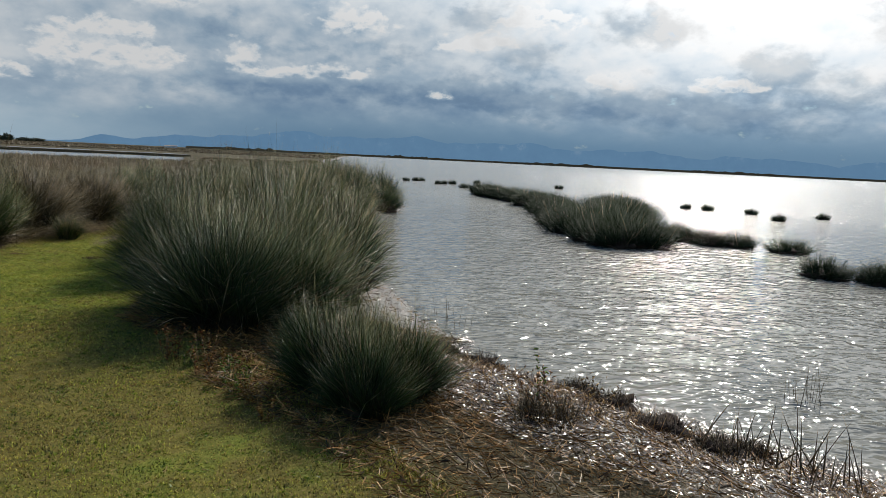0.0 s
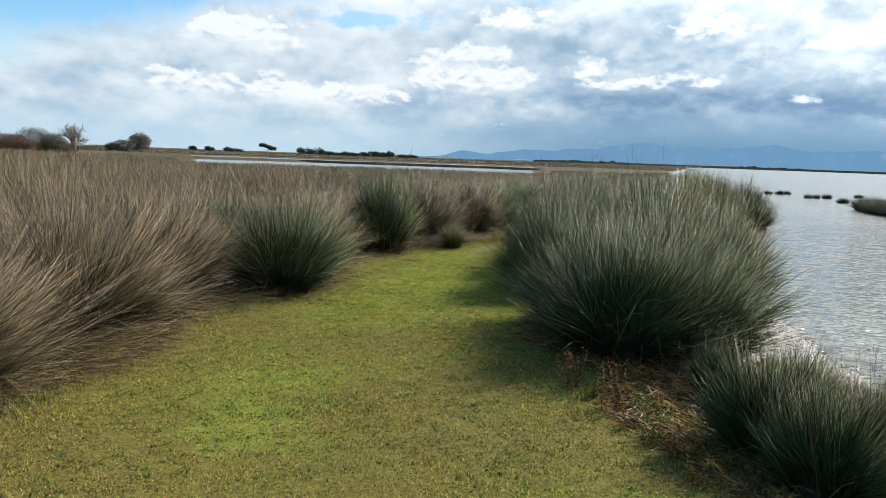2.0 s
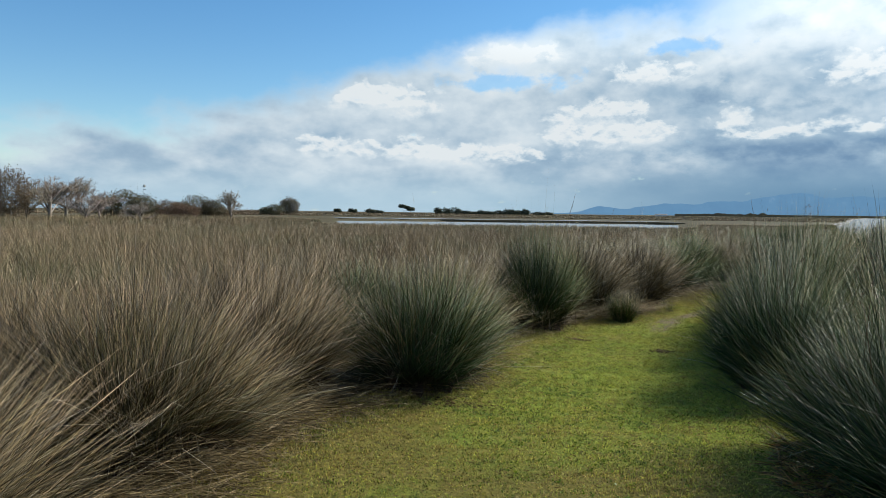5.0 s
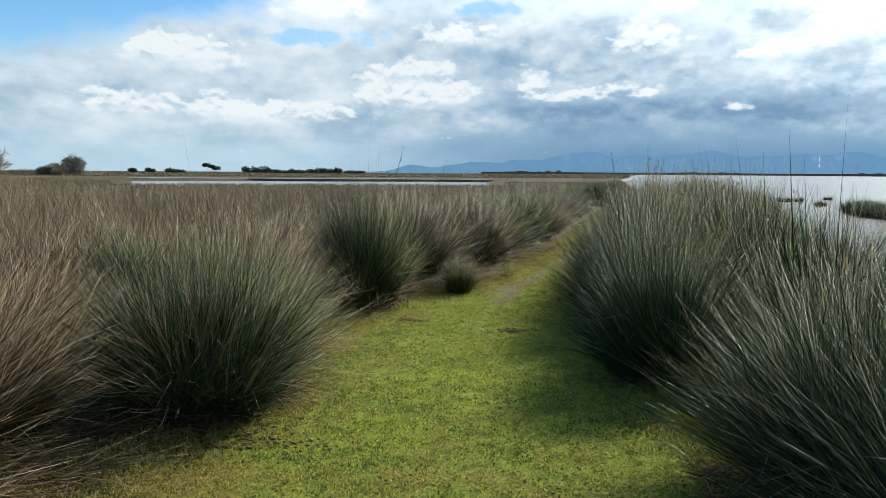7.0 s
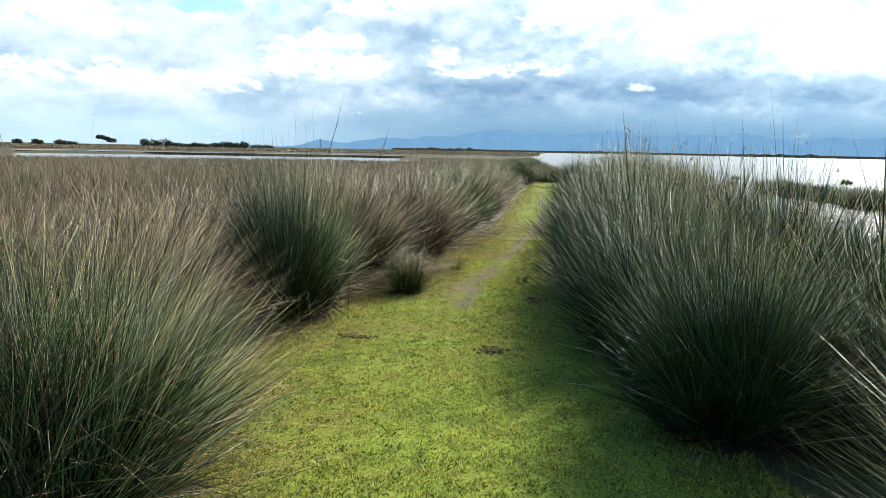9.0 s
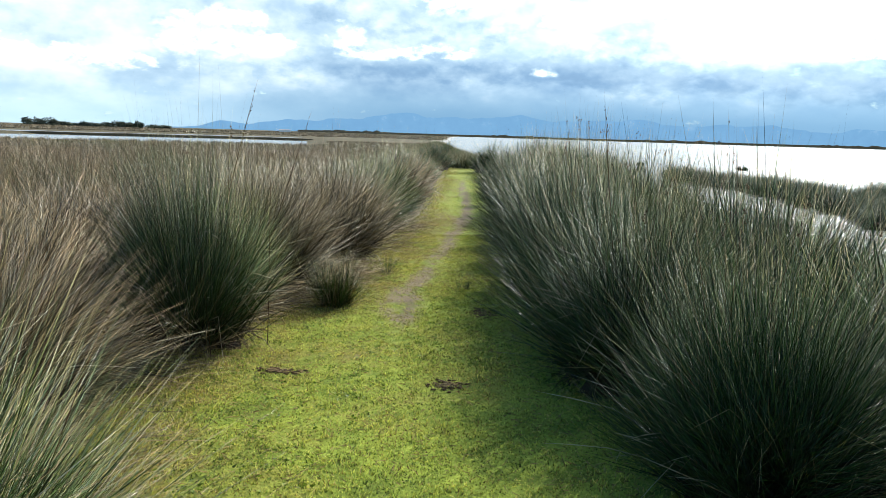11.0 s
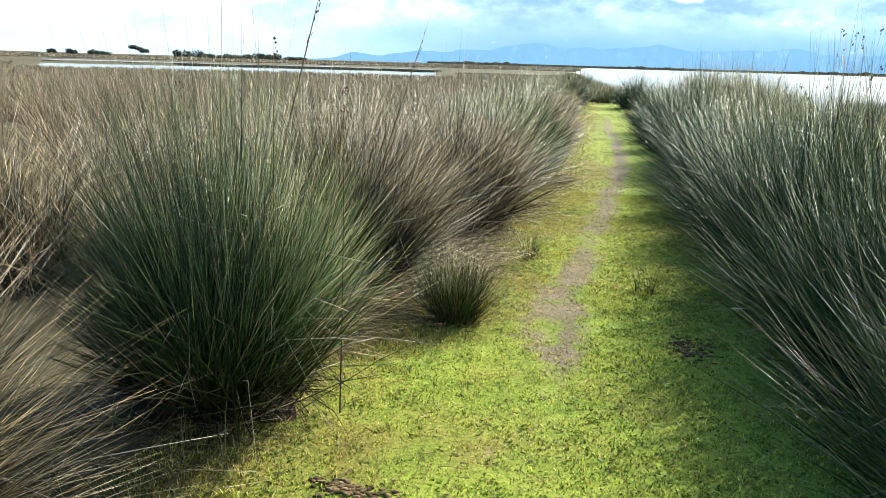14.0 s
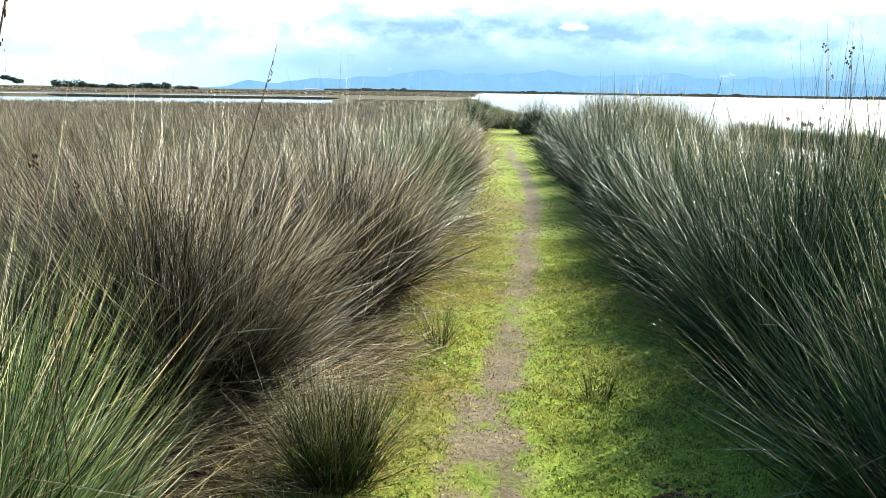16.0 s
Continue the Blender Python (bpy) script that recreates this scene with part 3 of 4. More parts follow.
def seed_stalk(seed):
    """A tall thin stalk with a loose brown flower cluster under its tip."""
    rng = np.random.default_rng(seed)
    one = np.array([0.0])
    v, t, a, tips = stem_arrays(np.zeros((1, 3)), one, one + 0.12, one + 0.10, one + 1.0, one + 0.0055, segs=4, sides=4, rng=rng)
    spots = tips * (0.88, 0.88, 0.93) + rng.normal(0, 0.010, (3, 3)) * (1, 1, 2.4)
    return mesh_from("seed_stalk", v, t, a), joined("seed_head", [seed_heads(rng, spots, 0.0032)])


def old_stalk(seed):
    """A stout old stalk that tapers to a point, with a narrow tuft of seeds along its upper part."""
    rng = np.random.default_rng(seed)
    one = np.array([0.0])
    v, t, a, tips = stem_arrays(np.zeros((1, 3)), one, one + 0.02, one + 0.06, one + 1.0, one + 0.011, segs=5, sides=5, rng=rng, taper=0.3)
    spots = tips * np.linspace(0.80, 0.93, 7)[:, None] + rng.normal(0, 0.004, (7, 3))
    return mesh_from("old_stalk", v, t, a), joined("seed_head", [seed_heads(rng, spots, 0.0032)])


OLD_STALK = old_stalk(5)
STALKS = [seed_stalk(k) for k in (1, 2, 3, 4)]


def add_stalks(thing, count, tall, rng, wide=0.3):
    """Flowering stalks above a clump, each a part of its own."""
    inv = Matrix.Diagonal((1 / thing.scale.x, 1 / thing.scale.y, 1 / thing.scale.z, 1))
    for _ in range(count):
        stem, head = STALKS[int(rng.integers(4))]
        stalk = part("seed_stalk", stem, M_SEED, thing)
        part("seed_head", head, M_SEED, stalk, "loose brown seed cluster")["kind"] = "stuff"
        m = Matrix.LocRotScale((min(max(rng.normal(0, wide), -0.4), 0.4), min(max(rng.normal(0, wide), -0.4), 0.4), 0.0), Euler((rng.normal(0, 0.14), rng.normal(0, 0.14), rng.uniform(0, 6.28))), Vector((1, 1, 1)) * tall * rng.uniform(0.78, 1.02))
        stalk.matrix_basis = inv @ m


ROOT = 0.40  # height of the matted root stock from which the stems spring


def tussock(rng, count, radius, most, loose):
    """Stems of many small sheaves that share one broad foot: each sheaf has a heading of its own, so that stems cross and dark gaps stay open between them."""
    sheaves = 46
    share = np.sqrt(rng.uniform(0, 1, sheaves))
    turn = rng.uniform(0, 2 * math.pi, sheaves)
    heading = turn + rng.normal(0, 0.5, sheaves)
    tilt = np.clip(most * share**0.9 + rng.normal(0, 0.16, sheaves), 0, most * 1.08)
    reach = rng.uniform(0.84, 1.12, sheaves)
    which = rng.integers(0, sheaves, count)
    rise = ROOT * (1 - 0.75 * share**2) * rng.uniform(0.6, 1.0, sheaves)
    base = np.stack([np.cos(turn) * share * radius, np.sin(turn) * share * radius, rise - 0.03], 1)[which]
    base = base + rng.normal(0, 1, (count, 3)) * (0.05, 0.05, 0.03)
    way = np.stack([np.cos(heading) * np.sin(tilt), np.sin(heading) * np.sin(tilt), np.cos(tilt)], 1)[which] + rng.normal(0, 1, (count, 3)) * np.where(rng.uniform(0, 1, (count, 1)) < 0.3, loose * 2.2, loose)
    way = way / np.linalg.norm(way, axis=1)[:, None]
    az, lean = np.arctan2(way[:, 1], way[:, 0]), np.minimum(np.arccos(np.clip(way[:, 2], -1, 1)), rng.uniform(0.90, 1.22, count))
    return base, az, lean, reach[which]


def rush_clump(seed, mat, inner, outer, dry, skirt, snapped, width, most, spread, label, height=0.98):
    """A half ball of stiff spiky stems: an inner mass darkened as if in shade, longer outer stems, dry stems among
    them, dead ones hanging round the foot and pale snapped ones.
    """
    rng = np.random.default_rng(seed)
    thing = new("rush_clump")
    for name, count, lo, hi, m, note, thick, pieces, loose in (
        ("inner_foliage", inner, 0.50, 1.00, mat[0], "inner stems with the clump's shade in their colour", 1.25, 1, 0.22),
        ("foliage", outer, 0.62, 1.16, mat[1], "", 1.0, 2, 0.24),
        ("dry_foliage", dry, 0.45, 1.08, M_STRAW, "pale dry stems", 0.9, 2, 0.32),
        ("fallen_thatch", skirt, 0.20, 0.62, M_THATCH, "brown dead stems hanging round the foot, darkened for the hollow's shade", 1.0, 2, 0.3),
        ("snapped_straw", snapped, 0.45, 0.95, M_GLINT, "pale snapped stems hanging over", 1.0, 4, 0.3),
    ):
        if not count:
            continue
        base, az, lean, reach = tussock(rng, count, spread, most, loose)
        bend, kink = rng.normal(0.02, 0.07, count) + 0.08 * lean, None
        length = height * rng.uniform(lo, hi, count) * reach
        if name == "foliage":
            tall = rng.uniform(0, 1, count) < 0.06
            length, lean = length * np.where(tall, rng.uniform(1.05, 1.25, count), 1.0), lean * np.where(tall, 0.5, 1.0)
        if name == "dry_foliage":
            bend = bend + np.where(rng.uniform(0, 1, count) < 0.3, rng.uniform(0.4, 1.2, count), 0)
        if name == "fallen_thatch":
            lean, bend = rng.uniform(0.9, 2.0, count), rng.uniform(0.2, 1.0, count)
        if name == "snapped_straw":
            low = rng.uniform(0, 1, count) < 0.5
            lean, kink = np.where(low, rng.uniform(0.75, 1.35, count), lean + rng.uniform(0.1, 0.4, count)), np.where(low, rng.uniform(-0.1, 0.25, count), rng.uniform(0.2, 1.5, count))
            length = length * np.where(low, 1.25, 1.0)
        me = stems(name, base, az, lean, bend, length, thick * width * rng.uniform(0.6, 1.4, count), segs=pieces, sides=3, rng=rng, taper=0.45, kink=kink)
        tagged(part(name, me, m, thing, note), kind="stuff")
    # lump under the stems, its dark colour standing in for the hollow's shade
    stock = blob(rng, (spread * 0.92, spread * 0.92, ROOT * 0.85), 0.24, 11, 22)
    part("root_stock", joined("root_stock", [stock]), M_MUD, thing, "matted root stock, the hollow's shade in its dark colour")
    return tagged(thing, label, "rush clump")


GREEN = "dense grey-green spiky rush clump beside the turf path"
BROWN = "large brown-tipped rush clump with a fallen straw skirt"
BANK = "grey-green rush clump on the bank above the water"
LAKE = "dark green rush clump standing in shallow lake water"
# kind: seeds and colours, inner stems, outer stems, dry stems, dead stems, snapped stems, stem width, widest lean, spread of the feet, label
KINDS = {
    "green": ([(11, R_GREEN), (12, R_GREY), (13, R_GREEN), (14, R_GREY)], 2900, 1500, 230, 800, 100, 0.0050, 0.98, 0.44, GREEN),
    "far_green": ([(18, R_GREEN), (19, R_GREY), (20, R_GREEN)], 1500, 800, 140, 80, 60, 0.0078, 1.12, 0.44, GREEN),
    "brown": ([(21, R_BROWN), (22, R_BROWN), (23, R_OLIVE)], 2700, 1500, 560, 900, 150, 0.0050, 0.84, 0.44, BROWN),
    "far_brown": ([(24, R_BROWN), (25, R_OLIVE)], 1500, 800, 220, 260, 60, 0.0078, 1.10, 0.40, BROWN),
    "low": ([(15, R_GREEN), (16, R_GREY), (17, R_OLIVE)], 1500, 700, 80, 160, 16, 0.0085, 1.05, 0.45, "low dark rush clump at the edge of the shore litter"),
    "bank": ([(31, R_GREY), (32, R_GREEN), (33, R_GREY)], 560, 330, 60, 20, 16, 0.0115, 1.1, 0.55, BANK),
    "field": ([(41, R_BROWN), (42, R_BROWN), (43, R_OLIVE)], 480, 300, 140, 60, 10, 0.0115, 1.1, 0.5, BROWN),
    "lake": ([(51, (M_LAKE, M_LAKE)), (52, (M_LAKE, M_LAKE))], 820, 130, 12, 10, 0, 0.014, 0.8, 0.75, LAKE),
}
made = {}


def set_clump(kind, variant, x, y, wide, tall, turn, group, label="", lift=None):
    key = (kind, variant)
    foot = float(ground_z(x, y)) if lift is None else lift
    m = Matrix.LocRotScale((x, y, foot), Euler((0, 0, turn)), (wide, wide, tall))
    if key not in made:
        variants, *numbers = KINDS[kind]
        made[key] = ob = rush_clump(*variants[variant], *numbers)
        ob.matrix_basis = m
    else:
        ob = copy_thing(made[key], m)
    return tagged(ob, label, group=group)


rng = np.random.default_rng(77)
heroes = []
# clumps along the water side of the path: kind, variant, x, y, width, height
for kind, variant, x, y, wide, tall in (
    ("low", 1, 0.03, 4.59, 0.40, 0.62), ("low", 2, 0.32, 4.95, 0.40, 0.58), ("low", 0, -0.23, 5.11, 0.46, 0.66), ("low", 0, 0.03, 5.69, 0.66, 0.82), ("low", 1, -0.54, 6.10, 0.52, 0.76),
    ("green", 1, -1.35, 7.00, 0.98, 1.14), ("green", 0, -1.68, 7.80, 0.94, 1.10), ("green", 2, -0.78, 7.25, 0.80, 0.97), ("green", 1, -1.10, 8.70, 0.92, 1.17),
    ("green", 2, -2.60, 9.70, 0.97, 1.20), ("green", 3, -2.80, 11.20, 0.96, 1.22), ("green", 0, -2.85, 12.60, 0.98, 1.22), ("green", 3, -2.90, 14.10, 0.95, 1.22),
    ("far_green", 0, -2.90, 15.60, 0.95, 1.19), ("far_green", 1, -2.90, 17.10, 0.94, 1.17), ("far_green", 2, -2.85, 18.60, 0.94, 1.16), ("far_green", 1, -2.95, 20.2, 0.96, 1.14),
    ("far_green", 0, -2.85, 21.8, 0.96, 1.14), ("bank", 2, -2.85, 23.4, 1.0, 1.13), ("bank", 0, -2.9, 25.2, 1.0, 1.13), ("bank", 1, -2.95, 27.2, 1.0, 1.13),
):
    heroes.append(set_clump(kind, variant, x, y, wide, tall, rng.uniform(0, 6.28), "rush clumps on the bank"))
water_side = len(heroes)
for kind, variant, x, y, wide, tall in (
    ("brown", 0, -5.8, 1.7, 0.98, 1.00), ("brown", 1, -5.40, 3.35, 1.10, 1.06), ("brown", 0, -6.05, 5.20, 1.06, 1.08), ("brown", 1, -6.55, 6.7, 0.92, 1.02),
    ("brown", 2, -5.62, 7.98, 0.98, 1.10), ("brown", 0, -6.75, 10.15, 0.98, 0.92), ("brown", 2, -6.02, 11.60, 0.72, 1.24), ("brown", 1, -6.25, 13.7, 0.98, 1.12),
    ("brown", 0, -5.78, 15.3, 1.02, 1.15), ("far_brown", 1, -5.75, 17.2, 0.96, 1.12), ("far_brown", 1, -5.65, 19.0, 0.92, 1.10), ("far_brown", 0, -5.6, 20.8, 0.90, 1.10),
    ("field", 1, -5.7, 22.6, 0.90, 1.08), ("field", 2, -5.8, 24.4, 0.92, 1.08), ("field", 0, -5.9, 26.4, 0.92, 1.08),
):
    heroes.append(set_clump(kind, variant, x, y, wide, tall, rng.uniform(0, 6.28), "rush clumps along the path"))
for ob in heroes[:water_side - 2]:
    add_stalks(ob, 9, 1.30 * ob.scale.z, rng)
for ob in heroes[water_side:water_side + 12]:
    add_stalks(ob, 5, 1.25 * ob.scale.z, rng)
# long old stalks that lean out of their clumps: clump, foot, lean across x and y, length
for index, fx, fy, tip_x, tip_y, long in ((water_side + 6, -6.08, 11.72, 0.36, 0.12, 1.95), (water_side + 7, -6.15, 13.5, 0.30, 0.05, 1.95), (10, -2.9, 11.4, -0.25, -0.1, 1.95), (15, -2.9, 17.2, 0.2, 0.1, 1.9)):
    ob = heroes[index]
    stalk = part("seed_stalk", OLD_STALK[0], M_SEED, ob, "long old stalk")
    part("seed_head", OLD_STALK[1], M_SEED, stalk, "narrow brown seed tuft")["kind"] = "stuff"
    lean = Vector((0, 0, 1)).rotation_difference(Vector((tip_x, tip_y, 1)).normalized()).to_matrix().to_4x4()
    stalk.matrix_basis = ob.matrix_basis.inverted() @ Matrix.Translation((fx, fy, 0)) @ lean @ Matrix.Diagonal((1.1, 1.1, long, 1))
# the bank between path and water
for y in np.arange(9.6, 33.5, 1.15):
    for x in np.arange(-1.6, float(shore_x(y)) - (1.3 if y < 11.5 else 0.35), 1.0):
        near = float(shore_x(y)) - x
        set_clump("bank", int(rng.integers(3)), x + rng.uniform(-0.25, 0.25), y + rng.uniform(-0.35, 0.35), rng.uniform(0.80, 0.98), rng.uniform(0.86, 1.0) * ((1.2 if 11.5 < y < 16 else 0.9) if near < 1 else 1.38 if y > 11.5 else 1.28 if y > 10.5 else 1.05),
                  rng.uniform(0, 6.28), "rush clumps on the bank")
# further ranks behind the path's left edge
for back in (2.5, 3.7):
    for y in np.arange(1.4, 27, 1.45):
        set_clump("field", int(rng.integers(3)), float(lawn_left(y)) - back + rng.uniform(-0.3, 0.3), y + rng.uniform(-0.4, 0.4), rng.uniform(0.85, 1.05), rng.uniform(0.72, 0.88),
                  rng.uniform(0, 6.28), "rush clumps along the path")
# the two dark clumps where the path ends
for x, y, tall in ((-5.75, 39.2, 1.22), (-3.25, 38.2, 1.18), (-3.1, 52.0, 1.05), (-5.6, 50.0, 1.1), (-7.0, 36.5, 1.0), (-2.2, 37.5, 1.0), (-2.6, 34.5, 0.9), (-1.2, 36, 0.85), (-6.2, 33, 0.95), (-6.0, 30, 0.95), (-0.8, 33.4, 0.8)):
    set_clump("bank", 1, x, y, 1.05, tall, rng.uniform(0, 6.28), "rush clumps along the path")


# ---- rush islands in the lake ----
def islands():
    spots = []
    rng = np.random.default_rng(5)

    def strip(points, wide, step, tall):
        for (x0, y0), (x1, y1) in zip(points, points[1:]):
            far = math.hypot(x1 - x0, y1 - y0)
            for k in range(max(1, int(far / step))):
                s = k * step / far
                spots.append((x0 + (x1 - x0) * s + rng.uniform(-wide, wide), y0 + (y1 - y0) * s + rng.uniform(-wide, wide), tall * rng.uniform(0.85, 1.15)))

    strip([(7.54, 18.80), (6.72, 20.45), (6.82, 23.24), (8.89, 33.05), (7.75, 48.55)], 0.5, 0.7, 0.90)
    strip([(7.85, 20.24), (8.27, 23.76), (10.54, 28.92), (12.92, 35.12)], 0.6, 0.7, 1.02)
    strip([(9.61, 21.69), (10.54, 20.24), (11.37, 19.42)], 0.2, 0.45, 0.62)
    strip([(12.09, 18.80), (12.40, 18.90)], 0.05, 0.6, 0.6)
    strip([(10.13, 14.36), (10.75, 13.84), (11.68, 13.74), (12.81, 13.63), (13.95, 13.43)], 0.2, 0.45, 0.6)
    return spots, [(18.70, 39.66), (19.53, 38.73), (21.08, 36.77), (19.94, 32.23), (24.07, 34.91), (3.62, 68.17), (4.65, 69.21), (5.27, 70.24), (6.20, 63.01), (7.65, 64.04), (6.82, 63.53), (10.75, 69.21), (7.65, 56.30), (17.56, 63.84)]


clump_spots, lone_spots = islands()
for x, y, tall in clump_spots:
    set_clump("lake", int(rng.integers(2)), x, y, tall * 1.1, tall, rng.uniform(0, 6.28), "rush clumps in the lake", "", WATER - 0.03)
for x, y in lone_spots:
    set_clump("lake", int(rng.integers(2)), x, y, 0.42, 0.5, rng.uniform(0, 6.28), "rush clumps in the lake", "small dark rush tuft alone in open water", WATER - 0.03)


# ---- rush field: stuff ----
def build_field():
    rng = np.random.default_rng(31)
    # near and far edge, clumps, stems to a clump, stem width, pieces to a stem, clump radius
    bands = ((0.0, 16, 1500, 42, 0.0075, 2, 0.22), (16, 40, 3400, 44, 0.012, 1, 0.26), (40, 125, 8200, 18, 0.028, 1, 0.42))
    pieces = {"brown": [], "green": []}
    for near, far, count, per, width, bits, wide in bands:
        r = np.sqrt(rng.uniform(near**2, far**2, count)) if near else rng.uniform(0, far, count)
        az = np.radians(rng.uniform(-88, 4, count))
        x, y = -6.0 + np.sin(az) * r, 4.0 + np.cos(az) * r
        keep = (x < lawn_left(y) - 2.4) & (pond(x, y) < 0.05) & (y > 0.5)
        x, y = x[keep], y[keep]
        green = waves(x, y, 4.5, 9) + 0.7 * waves(x, y, 1.3, 4) + 0.35 * rng.normal(size=len(x)) > 0.42
        tall = (0.86 + 0.14 * waves(x, y, 2.2, 6) + 0.14 * rng.normal(size=len(x))) * (1 - 0.60 * smooth(r[keep], 32, 90) * smooth(az[keep], -0.80, -0.70))
        tall = np.clip(tall, 0.25, 1.25)
        for name, pick in (("brown", ~green), ("green", green)):
            bx, by, bt = (np.repeat(values[pick], per) for values in (x, y, tall))
            c = len(bx)
            share, az2 = np.sqrt(rng.uniform(0, 1, c)), rng.uniform(0, 6.28, c)
            bx, by = bx + np.cos(az2) * share * wide * bt, by + np.sin(az2) * share * wide * bt
            base = np.stack([bx, by, ground_z(bx, by) - 0.03], 1)
            lean = np.clip(0.95 * share * rng.uniform(0.3, 1.1, c) + np.abs(rng.normal(0, 0.16, c)), 0, 1.35)
            pieces[name].append(stem_arrays(base, az2 + rng.normal(0, 0.6, c), lean, rng.normal(0.05, 0.10, c), bt * rng.uniform(0.6, 1.2, c), width * rng.uniform(0.6, 1.4, c),
                                            segs=bits, sides=2, rng=rng)[:3])
    y = 42 + 110 * rng.uniform(0, 1, 3200) ** 1.6
    x = -9.5 + rng.uniform(0, 1, 3200) * (shore_x(y) + 9.1)
    bx, by = np.repeat(x, 8) + rng.normal(0, 0.12, 25600), np.repeat(y, 8) + rng.normal(0, 0.12, 25600)
    pieces["green"].append(stem_arrays(np.stack([bx, by, ground_z(bx, by) - 0.03], 1), rng.uniform(0, 6.28, 25600), np.abs(rng.normal(0, 0.38, 25600)), rng.normal(0.12, 0.12, 25600),
                                       np.repeat(0.75 + 0.2 * waves(x, y, 2.0, 3), 8) * rng.uniform(0.75, 1.25, 25600), rng.uniform(0.015, 0.035, 25600), segs=2, sides=2, rng=rng)[:3])
    r = 235 + 900 * rng.uniform(0, 1, 14000) ** 1.7
    az = np.radians(rng.uniform(-80, 0, 14000))
    x, y = -3 + np.sin(az) * r, 5 + np.cos(az) * r
    keep = (x < shore_x(y) - 2) & (pond(x, y) < 0.05)
    bx, by, br = (np.repeat(values[keep], 3) for values in (x, y, r))
    c = len(bx)
    bx, by = bx + rng.normal(0, 0.5, c), by + rng.normal(0, 0.5, c)
    pieces["brown"].append(stem_arrays(np.stack([bx, by, ground_z(bx, by) - 0.03], 1), rng.uniform(0, 6.28, c), np.abs(rng.normal(0, 0.5, c)), rng.normal(0.12, 0.12, c), rng.uniform(0.25, 0.7, c),
                                       br * 0.0012 * rng.uniform(0.7, 1.6, c), segs=2, sides=2, rng=rng)[:3])
    for name, mat, label in (("brown", M_FIELD, "wide field of brown dry rush reaching to the ponds"), ("green", M_FIELDGREEN, "greener patches of rush within the brown field")):
        tagged(part("rush_field", joined("rush_field", pieces[name]), mat), label, "rush field", kind="stuff")


build_field()


# ---- turf: stuff ----
def build_turf():
    rng = np.random.default_rng(17)
    pieces = {"green": [], "dry": []}
    for lo, hi, count, width in ((-5.0, 2.0, 20000, 0.010), (2.0, 9.0, 300000, 0.0055), (9.0, 18, 290000, 0.0052), (18, 42, 30000, 0.014)):
        y = rng.uniform(lo, hi, count)
        x = lawn_left(y) - 0.3 + rng.uniform(0, 1, count) * (lawn_right(y) - lawn_left(y) + 0.5)
        keep = rng.uniform(0, 1, count) > worn_track(x, y) * 0.85
        x, y = x[keep], y[keep]
        brown = rng.uniform(0, 1, len(x)) < 0.16 + 0.16 * smooth(waves(x, y, 0.55, 44), -0.2, 0.5) + 0.74 * dry_lawn(x, y) * (0.7 + 0.6 * waves(x, y, 0.4, 31))
        for name, pick in (("green", ~brown), ("dry", brown)):
            bx, by = x[pick], y[pick]
            c = len(bx)
            tall = 0.015 + 0.006 * waves(bx, by, 0.3, 8) + 0.010 * waves(bx, by, 0.045, 5) + 0.03 * smooth(np.minimum(bx - lawn_left(by), lawn_right(by) - bx), 0.35, -0.2)
            pieces[name].append(stem_arrays(np.stack([bx, by, ground_z(bx, by) - 0.001], 1), rng.uniform(0, 6.28, c), np.abs(rng.normal(0.75, 0.4, c)), rng.normal(0.0, 0.1, c),
                                            np.maximum(tall, 0.005) * rng.uniform(0.5, 1.5, c), width * rng.uniform(0.6, 1.5, c), segs=1, sides=2, rng=rng)[:3])
    tagged(part("turf_grass", joined("turf_grass", pieces["green"]), M_GRASS), "short yellow-green mossy grass on the path", "grass", kind="stuff")
    tagged(part("dry_turf", joined("dry_turf", pieces["dry"]), M_DRYTURF), "brown dry blades mixed into the turf", "grass", kind="stuff")


build_turf()


# ---- small tufts on the path ----
def small_tuft(x, y, wide, count, seed, height=0.42, living=M_GREEN):
    rng = np.random.default_rng(seed)
    thing = new("rush_tuft")
    for name, c, mat, spread in (("foliage", count, living, 0.45), ("dry_foliage", count // 5, M_STRAW, 0.6)):
        az = rng.uniform(0, 6.28, c)
        me = stems(name, feet(rng, c, 0.10 * wide, az), az, cone_lean(rng, c, spread, 1.2), rng.normal(0.15, 0.1, c), height * rng.uniform(0.6, 1.1, c),
                   rng.uniform(0.003, 0.006, c), rng=rng)
        tagged(part(name, me, mat, thing), kind="stuff")
    thing.location = (x, y, float(ground_z(x, y)))
    return tagged(thing, "small green rush tuft growing at the path's edge", "rush tuft", "small tufts by the path")


small_tuft(-5.24, 12.98, 1.3, 700, 3, 0.56)
small_tuft(-4.95, 14.6, 0.7, 60, 4, 0.40)
small_tuft(-4.05, 13.9, 0.6, 45, 6, 0.30)


